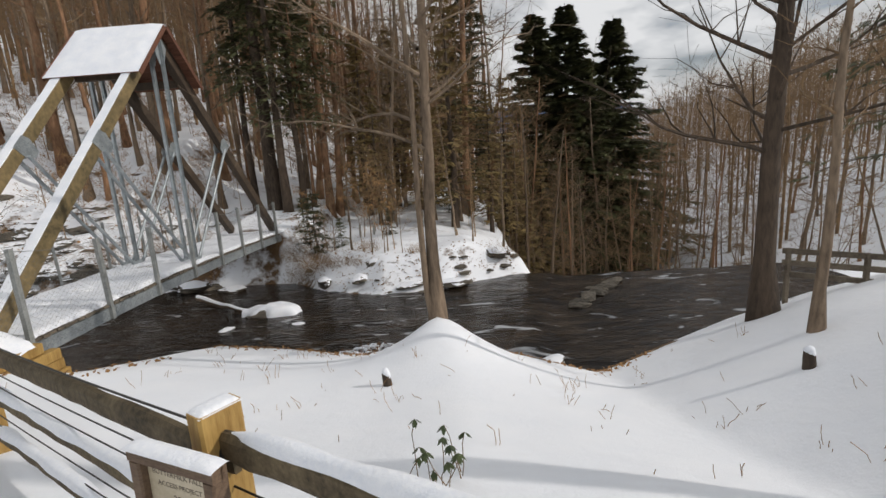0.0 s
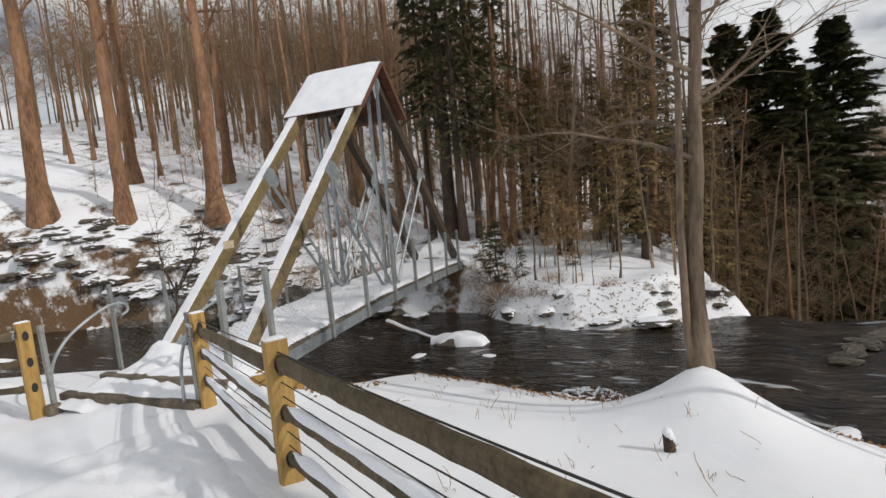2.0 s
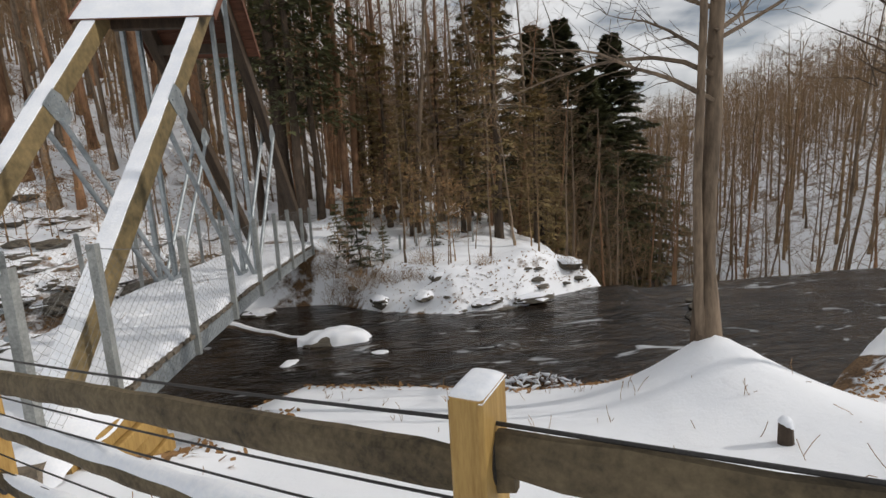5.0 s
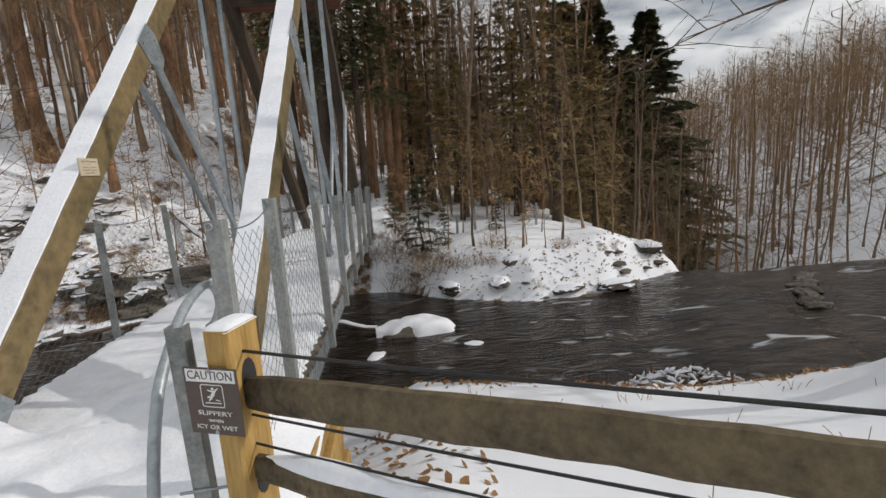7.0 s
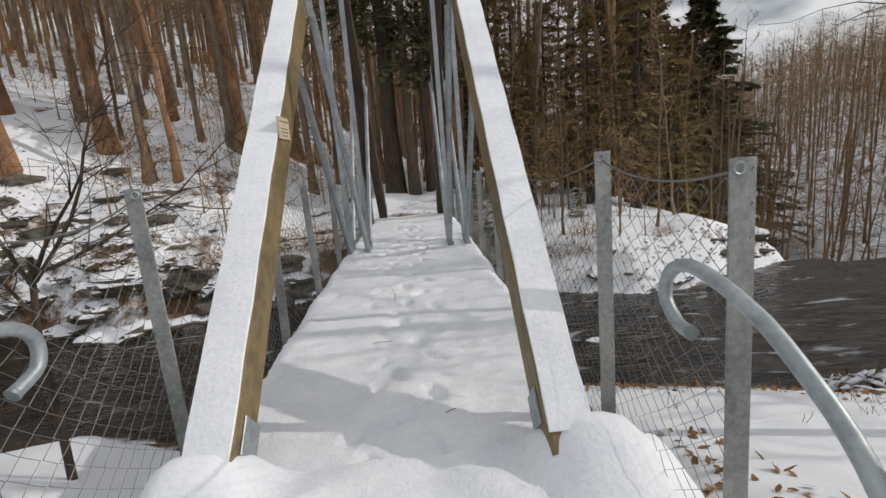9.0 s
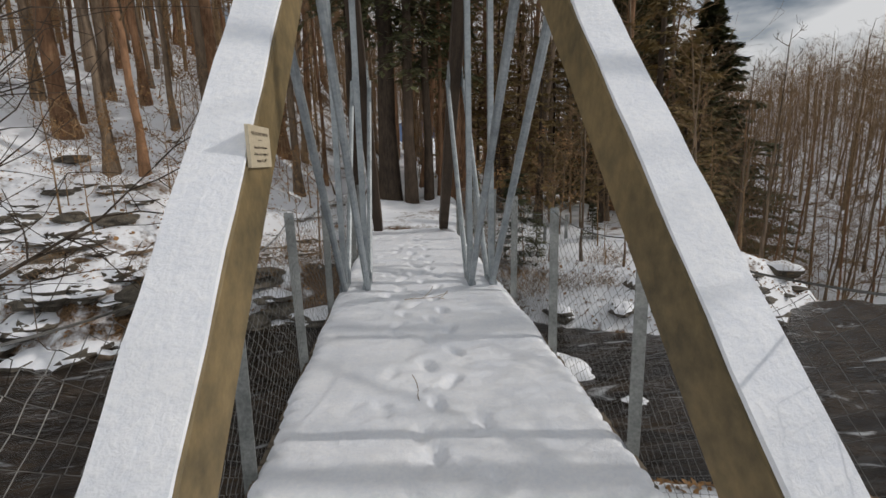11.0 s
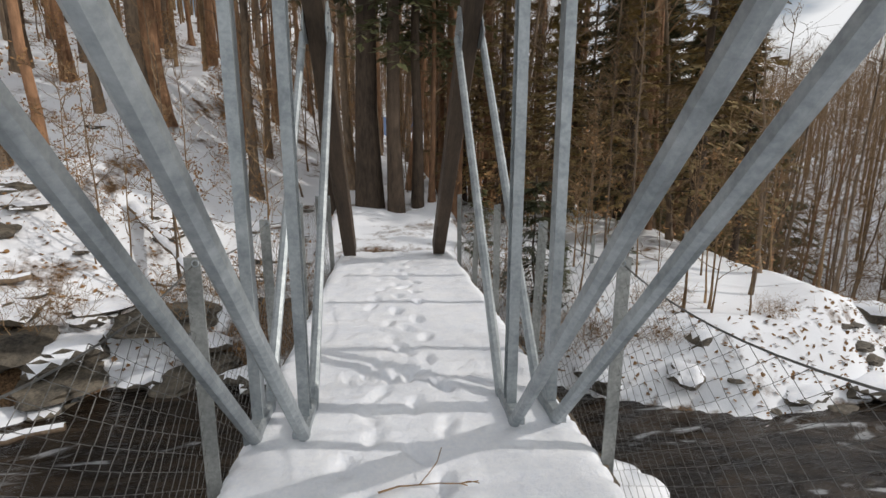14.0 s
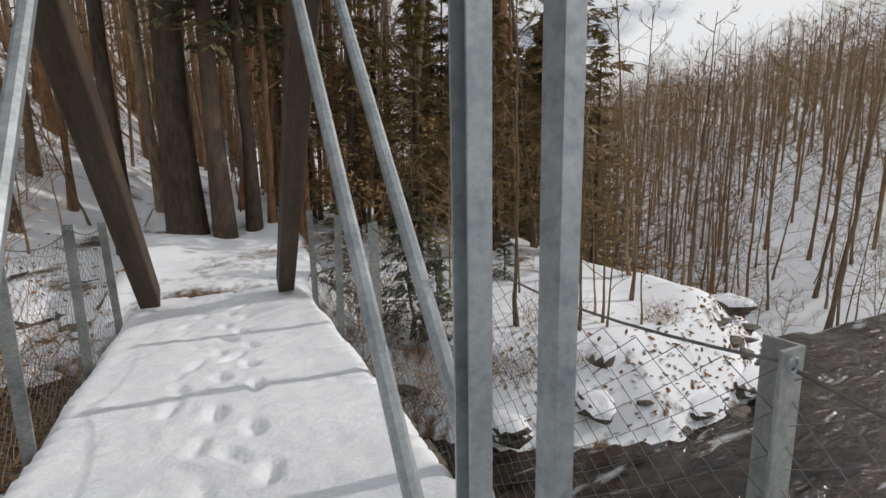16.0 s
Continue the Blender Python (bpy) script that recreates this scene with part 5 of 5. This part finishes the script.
br = tagged(part("brush", brush(3, 60, 0.8, 1.0), TWIG), "tangle of thin bare brush on the bank", "shrub", "brush")
place(br, 2.3, 11.0)
for x, y, s in ((1.6, 11.9, 1.0), (3.1, 10.7, 0.9), (3.8, 10.3, 0.6), (-1.7, 11.9, 0.9), (-2.6, 12.3, 1.1), (4.6, 10.1, 0.5), (10.4, 11.2, 0.7), (5.0, 10.9, 0.6), (7.0, 10.2, 0.4), (2.2, 12.6, 1.2), (-4.2, 12.2, 1.0), (-6.4, 11.4, 0.9), (-8.6, 11.0, 0.8)):
    plant(br, x, y, 60 * x, s)


# ---- stones, logs, small things ----
def stone(seed, snow=0.0, dark=True):
    """A rough boulder as a bumpy ball, flattened below."""
    rnd = random.Random(seed)
    bm = bmesh.new()
    bmesh.ops.create_icosphere(bm, subdivisions=3, radius=1.0)
    off = Vector((rnd.uniform(0, 50), rnd.uniform(0, 50), rnd.uniform(0, 50)))
    for v in bm.verts:
        n = noise.noise(v.co * 1.1 + off) * 0.45 + noise.noise(v.co * 2.7 + off) * 0.22 + noise.noise(v.co * 6 + off) * 0.07
        v.co *= 1 + n
        v.co.z *= 0.62
    me = bpy.data.meshes.new("stone")
    bm.to_mesh(me)
    bm.free()
    me.materials.append(ROCK)
    return me


def snow_lid(me, seed):
    """Snow over the upper faces of a stone."""
    rnd = random.Random(seed)
    bm = bmesh.new()
    bm.from_mesh(me)
    off = Vector((rnd.uniform(0, 9), 3, 1))
    bmesh.ops.delete(bm, geom=[f for f in bm.faces if f.normal.z < 0.42 + 0.45 * noise.noise(f.calc_center_median() * 1.8 + off)], context="FACES")
    for v in bm.verts:
        v.co += v.normal * (0.0 if v.is_boundary else 0.05) + Vector((0, 0, 0.012))
    out = bpy.data.meshes.new("snow_lid")
    bm.to_mesh(out)
    bm.free()
    out.materials.clear()
    out.materials.append(SNOW)
    out.polygons.foreach_set("use_smooth", [True] * len(out.polygons))
    return out


ROCKS = []
for k in range(5):
    me = stone(100 + k)
    ROCKS.append((me, snow_lid(me, k)))


def rock(k, x, y, z, sx, sy, sz, rz=0, snow=True, label="dark creek rock with a cap of snow", group="creek rocks"):
    ob = new("rock", ROCKS[k][0])
    tagged(ob, label if snow else "bare dark wet rock", "rock", group)
    ob.matrix_basis = pose(x, y, z, 0, 0, rz) @ Matrix.Diagonal((sx, sy, sz, 1))
    if snow:
        c = new("snow_lid", ROCKS[k][1])
        c.parent = ob
    return ob


def islet():
    """The snow-buried rock in the middle of the creek."""
    ob = rock(1, 2.28, 7.45, WATER_Z - 0.06, 0.80, 0.55, 0.50, 10, False)
    tagged(ob, "flat creek rock buried under smooth snow", "rock")
    b = Build()
    n = 28
    for j in range(n + 1):
        for i in range(n + 1):
            u, v = -1 + 2 * i / n, -1 + 2 * j / n
            r = math.hypot(u, v) * (1 + 0.15 * math.sin(3 * math.atan2(v, u) + 1) + 0.06 * math.sin(9 * math.atan2(v, u)))
            b.v.append((u * 1.0, v * 0.55, -0.10 + 0.36 * max(0, 1 - r ** 3) ** 0.6 + 0.03 * math.sin(u * 7) * math.sin(v * 6)))
    b.f = [(j * (n + 1) + i, j * (n + 1) + i + 1, (j + 1) * (n + 1) + i + 1, (j + 1) * (n + 1) + i) for j in range(n) for i in range(n)]
    s = part("snow_cover", b, SNOW, ob, "smooth dome of snow", True)
    s.matrix_parent_inverse = ob.matrix_basis.inverted()
    s.matrix_basis = pose(2.32, 7.45, WATER_Z + 0.05, 0, 0, 6)


islet()
rng = random.Random(15)
for k, x, y, z, sx, sy, sz, rz, sn in ((0, 4.55, 3.40, -2.55, 0.20, 0.15, 0.16, 0, False), (2, 5.6, 10.1, -1.85, 0.55, 0.35, 0.45, 30, True), (3, 10.2, 11.1, -1.85, 0.55, 0.35, 0.38, -15, True), (1, 4.9, 9.6, -2.2, 0.45, 0.3, 0.3, 60, True), (4, 6.8, 9.2, -2.45, 0.6, 0.3, 0.2, 10, True), (0, 3.4, 9.8, -2.3, 0.4, 0.3, 0.3, 110, True), (2, 8.4, 9.3, -2.5, 0.7, 0.35, 0.22, 20, True), (3, 3.6, 6.2, -2.72, 0.3, 0.2, 0.14, 0, True), (1, 3.1, 5.6, -2.72, 0.22, 0.2, 0.12, 40, False), (4, 5.5, 5.0, -2.74, 0.25, 0.2, 0.12, 80, True), (0, 6.2, 6.4, -2.76, 0.3, 0.2, 0.13, 15, False), (2, 1.4, 6.0, -2.72, 0.3, 0.22, 0.16, 70, True), (3, -2.4, 10.9, -2.5, 0.7, 0.4, 0.4, 20, True), (1, -0.6, 10.6, -2.6, 0.5, 0.3, 0.25, 0, True), (2, 9.2, 3.0, -2.6, 0.35, 0.25, 0.16, 10, True), (0, 10.6, 2.3, -2.55, 0.4, 0.3, 0.18, 50, True), (4, 5.0, 0.7, -1.95, 0.25, 0.18, 0.16, 30, True), (1, 5.3, 0.4, -1.9, 0.18, 0.15, 0.12, 90, True)):
    rock(k, x, y, z, sx, sy, sz, rz, sn)
for k in range(9):
    rock(k % 5, 12.3 + 0.25 * k + rng.uniform(-0.1, 0.1), 8.0 + 0.32 * k - 1.2, WATER_Z - 0.12, 0.35, 0.22, 0.16, 30 * k, False)
# the rocky left slope
for k in range(190):
    x = rng.uniform(-21, -1.9)
    f = float(np.interp(x, FAR_X, FAR_Y))
    y = f + abs(rng.gauss(0, 2.3)) - 0.1
    s = rng.uniform(0.15, 0.62) * (1.2 if y - f < 1 else 0.8)
    rock(k % 5, x, y, gz(x, y) - s * 0.12, s * rng.uniform(0.9, 1.6), s, s * rng.uniform(0.5, 0.8), rng.uniform(0, 360), rng.random() < 0.85, "dark rock ledge with snow on the slope", "slope rocks")
for k in range(12):
    x = rng.uniform(2.4, 11)
    f = float(np.interp(x, FAR_X, FAR_Y))
    y = f + rng.uniform(-0.15, 0.9)
    s = rng.uniform(0.07, 0.22)
    rock(k % 5, x, y, gz(x, y) - s * 0.15, s * 1.4, s, s * 0.6, rng.uniform(0, 360), False)


def log(p0, p1, r, seed, label):
    ob = thing("log", label, "log", "fallen logs")
    rnd = random.Random(seed)
    p0, p1 = Vector(p0), Vector(p1)
    pts = [p0.lerp(p1, i / 8) + Vector((0, 0, rnd.gauss(0, r * 0.3))) for i in range(9)]
    part("bole", Build().tube(pts, [r * (1 - 0.45 * i / 8) for i in range(9)], 9), BARK, ob, smooth=True)
    b = Build()
    for i in range(9):
        for a in range(6):
            q = math.pi * (0.12 + 0.76 * a / 5)
            d = (p1 - p0).cross(Vector((0, 0, 1))).normalized()
            rr = r * (1 - 0.45 * i / 8) * 1.12
            b.v.append(pts[i] + d * math.cos(q) * rr + Vector((0, 0, math.sin(q) * rr + 0.01)))
    b.f = [(6 * i + j + 1, 6 * i + j, 6 * i + 6 + j, 6 * i + 7 + j) for i in range(8) for j in range(5)]
    part("log_snow", b, SNOW, ob, "line of snow along the top", True)


log((-0.9, 8.6, -2.35), (1.35, 7.7, -2.62), 0.10, 1, "grey driftwood log with snow lying in the creek")
log((-6.6, 8.9, -2.45), (-4.9, 9.4, -2.35), 0.10, 2, "broken pale log at the edge of the creek")
log((-6.5, 15.2, gz(-6.5, 15.2) + 0.1), (-4.2, 12.6, gz(-4.2, 12.6) + 0.35), 0.13, 3, "dark fallen trunk on the rocky slope")
log((23, 16, gz(23, 16) + 0.1), (29, 13.5, gz(29, 13.5) + 0.2), 0.2, 4, "fallen trunk on the far slope")
log((-8.8, 11.2, gz(-8.8, 11.2) + 0.1), (-6.9, 12.1, gz(-6.9, 12.1) + 0.2), 0.12, 5, "dark fallen trunk on the rocky slope")

# snowy brush heap on the near shore
heap = thing("brush_heap", "heap of brush and dead leaves dusted with snow by the water", "brush heap")
hb2, hs = Build(), Build()
rnd = random.Random(8)
for _ in range(170):
    a, q = rnd.uniform(0, 6.28), math.sqrt(rnd.random())
    p = Vector((q * math.cos(a) * 1.15, q * math.sin(a) * 0.5, 0.30 * (1 - q * q) + rnd.uniform(-0.05, 0.06)))
    d = Vector((rnd.gauss(0, 1), rnd.gauss(0, 0.7), rnd.gauss(0.1, 0.35))).normalized()
    hb2.tube([p - d * 0.2, p, p + d * rnd.uniform(0.1, 0.28)], [0.012, 0.010, 0.004], 4, False)
    if rnd.random() < 0.75:
        L = rnd.uniform(0.06, 0.17)
        hs.tube([p - d * L + Vector((0, 0, 0.012)), p + Vector((0, 0, 0.022)), p + d * L + Vector((0, 0, 0.012))], [0.008, rnd.uniform(0.022, 0.045), 0.008], 6)
part("twig_tangle", hb2, LITTER, heap, "tangled dark twigs")
part("heap_snow", hs, SNOW, heap, "snow caught on the twigs", True)
place(heap, 6.55, 3.15, -6, 1.0, -0.02)


def litter(name, n, pts_fn, size, mat, label, seed):
    rnd = random.Random(seed)
    b = Build()
    for _ in range(n):
        x, y = pts_fn(rnd)
        z = gz(x, y) + rnd.uniform(0.004, 0.03)
        a = rnd.uniform(0, 6.28)
        u = Vector((math.cos(a), math.sin(a), rnd.gauss(0, 0.35))) * size * rnd.uniform(0.6, 1.3)
        v = Vector((-math.sin(a), math.cos(a), rnd.gauss(0, 0.5))) * size * rnd.uniform(0.3, 0.7)
        c = Vector((x, y, z))
        b.add([c - u, c - u * 0.3 + v, c + u * 0.6 + v * 0.6, c + u, c + u * 0.2 - v, c - u * 0.6 - v * 0.6], [(0, 1, 2), (0, 2, 3), (0, 3, 4), (0, 4, 5)])
    return tagged(part(name, b, mat), label, "leaves", kind="stuff")


litter("fallen_leaves", 900, lambda r: (lambda x: (x, float(np.interp(x, NEAR_X, NEAR_Y)) - abs(r.gauss(0.1, 0.35))))(r.uniform(1.4, 13)), 0.05, TANLEAF, "dead leaves at the water's edge", 1)
litter("fallen_leaves", 130, lambda r: (r.uniform(1.45, 2.7), r.uniform(-1.2, 1.4)), 0.05, TANLEAF, "dead leaves beside the abutment", 2)
litter("slope_leaves", 2600, lambda r: (lambda x: (x, float(np.interp(x, FAR_X, FAR_Y)) + abs(r.gauss(1.0, 2.2))))(r.uniform(-16, -1.5)), 0.06, TANLEAF, "dead leaves scattered over the rocky slope", 3)
litter("slope_leaves", 700, lambda r: (lambda x: (x, float(np.interp(x, FAR_X, FAR_Y)) + abs(r.gauss(0.2, 0.7))))(r.uniform(2.2, 11)), 0.05, TANLEAF, "dead leaves on the far bank", 4)

# grass and stalks poking through the snow of the near bank
gb = Build()
rnd = random.Random(12)
for _ in range(120):
    x = rnd.uniform(1.6, 14)
    y = float(np.interp(x, NEAR_X, NEAR_Y)) - rnd.uniform(0.3, 7.0)
    if (Vector((x - 1.40, y + 1.92, 0))).dot(FN) < 0.25:
        continue
    for _ in range(rnd.choice((1, 1, 2, 5))):
        p = Vector((x + rnd.gauss(0, 0.06), y + rnd.gauss(0, 0.06), gz(x, y) - 0.03))
        limb(gb, rnd, p, (rnd.gauss(0, 0.35), rnd.gauss(0, 0.35), 1), rnd.uniform(0.06, 0.28), 0.003, 3, 3, -0.05, 0.2)
tagged(part("dry_stalks", gb, TANLEAF), "dry stalks poking through the snow", "grass", kind="stuff")

# a small laurel by the fence
laurel = thing("laurel_shrub", "small laurel with drooping green leaves in the snow", "shrub")
tb2, lb2 = Build(), Build()
for k in range(12):
    a = rnd.uniform(0, 6.28)
    q = limb(tb2, rnd, (rnd.gauss(0, 0.15), rnd.gauss(0, 0.12), 0), (rnd.gauss(0, 0.3), rnd.gauss(0, 0.3), 1), rnd.uniform(0.25, 0.45), 0.005, 4, 3, 0, 0.15)
    for _ in range(7):
        aa = rnd.uniform(0, 6.28)
        u = Vector((math.cos(aa), math.sin(aa), -0.9)) * 0.045
        v = Vector((-math.sin(aa), math.cos(aa), 0)) * 0.016
        c = q[-1]
        lb2.add([c, c + u * 0.5 + v, c + u * 1.1, c + u * 0.5 - v], [(0, 1, 2, 3)])
part("stems", tb2, TWIG, laurel)
part("leaves", lb2, GREENLEAF, laurel, "drooping green leaves")
place(laurel, 8.5, -4.9)

# stakes on the far bank, and a far railing on the near side
for x, y, h in ((4.86, 13.5, 0.75), (4.2, 13.6, 0.6), (7.1, 13.2, 0.8)):
    st = thing("marker_stake", "grey wooden stake standing in the snow", "stake", "stakes")
    part("shaft", Build().beam((x, y, gz(x, y) - 0.2), (x + 0.02, y, gz(x, y) + h), 0.09, 0.05, (0, 1, 0), 0.008), GREYPOST, st)
lr = thing("lookout_railing", "weathered wooden railing at a lookout on the bank", "railing")
for k in range(4):
    x, y = 17.0 + 1.15 * k, 4.2 - 0.95 * k
    part("rail_post", Build().beam((x, y, gz(x, y) - 0.3), (x, y, -0.68), 0.10, 0.10, (0, 1, 0), 0.01), PLANK, lr)
for z in (-0.75, -1.05, -1.35):
    part("rail_board", Build().beam((16.9, 4.28, z), (20.6, 1.23, z), 0.05, 0.14, (0, 0, 1), 0.01), PLANK, lr)
# stump on the mound and a broken stump by the slim tree
for x, y, h, r in ((7.6, -1.45, 0.22, 0.06), (13.1, -1.9, 0.24, 0.07)):
    su_ = thing("stump", "small broken stump with snow", "stump", "stumps")
    part("wood", Build().tube([(x, y, gz(x, y) - 0.1), (x - 0.02, y, gz(x, y) + h * 0.7), (x - 0.05, y, gz(x, y) + h)], [r * 1.2, r, r * 0.6], 9), DARKBARK, su_, smooth=True)
    part("stump_snow", Build().tube([(x + 0.01, y, gz(x, y) + h * 0.55), (x - 0.03, y, gz(x, y) + h + 0.01), (x - 0.04, y, gz(x, y) + h + 0.05)], [r * 0.8, r * 0.95, r * 0.4], 9), SNOW, su_, smooth=True)
# twigs dropped on the deck
tw = thing("twig", "broken twig lying on the deck snow", "twig", "twigs")
b = Build()
q = limb(b, rnd, (-0.25, 4.9, deck_z(4.9) + 0.02), (1, 0.25, 0.02), 0.7, 0.006, 6, 4, 0, 0.12)
for m in q[2:]:
    limb(b, rnd, m, (0.6, rnd.choice((-1, 1)) * 0.7, 0.35), 0.25, 0.004, 3, 3, 0, 0.15)
part("stick", b, TWIG, tw)
for x, y, a in ((-0.3, 1.3, 20), (0.35, 0.15, 200), (-0.15, 2.4, 90)):
    t2 = thing("twig", "broken twig lying on the deck snow", "twig", "twigs")
    b = Build()
    limb(b, rnd, (x, y, deck_z(y) + 0.015), (math.cos(radians(a)), math.sin(radians(a)), 0.03), 0.32, 0.004, 5, 3, 0, 0.15)
    part("stick", b, TWIG, t2)

# trodden snow along the path
tp = Build()
nl, nw = 250, 34
rs_ = np.random.RandomState(21)
FP = np.array([(rs_.uniform(0, 12.5), rs_.normal(0, 0.30), rs_.uniform(0.4, 1.1), rs_.normal(0, 0.35)) for _ in range(150)])
P0 = Vector((0.80, -2.95, 0))
for i in range(nl + 1):
    l = 12.5 * i / nl
    for j in range(nw + 1):
        w = -0.95 + 1.9 * j / nw
        p = P0 + FD * l - FN * (0.0 - w)
        d2 = ((l - FP[:, 0] + FP[:, 3] * (w - FP[:, 1])) / 0.14) ** 2 + ((w - FP[:, 1]) / 0.06) ** 2
        e = min(1.0, (0.95 - abs(w)) / 0.25, l / 0.4 + 0.01, (12.5 - l) / 0.4 + 0.01)
        dz = 0.035 - float(np.max(FP[:, 2] * 0.05 * np.clip(1.2 - d2 ** 1.2, 0, 1))) + 0.012 * noise.noise(Vector((l * 3, w * 3, 2))) + 0.008 * noise.noise(Vector((l * 10, w * 10, 5)))
        tp.v.append((p.x, p.y, gz(p.x, p.y) + dz * e - 0.05 * (1 - e)))
tp.f = [(i * (nw + 1) + j, i * (nw + 1) + j + 1, (i + 1) * (nw + 1) + j + 1, (i + 1) * (nw + 1) + j) for i in range(nl) for j in range(nw)]
tagged(part("path", tp, SNOW, smooth=True), "trodden snowy footpath beside the fence", "path", kind="structure")
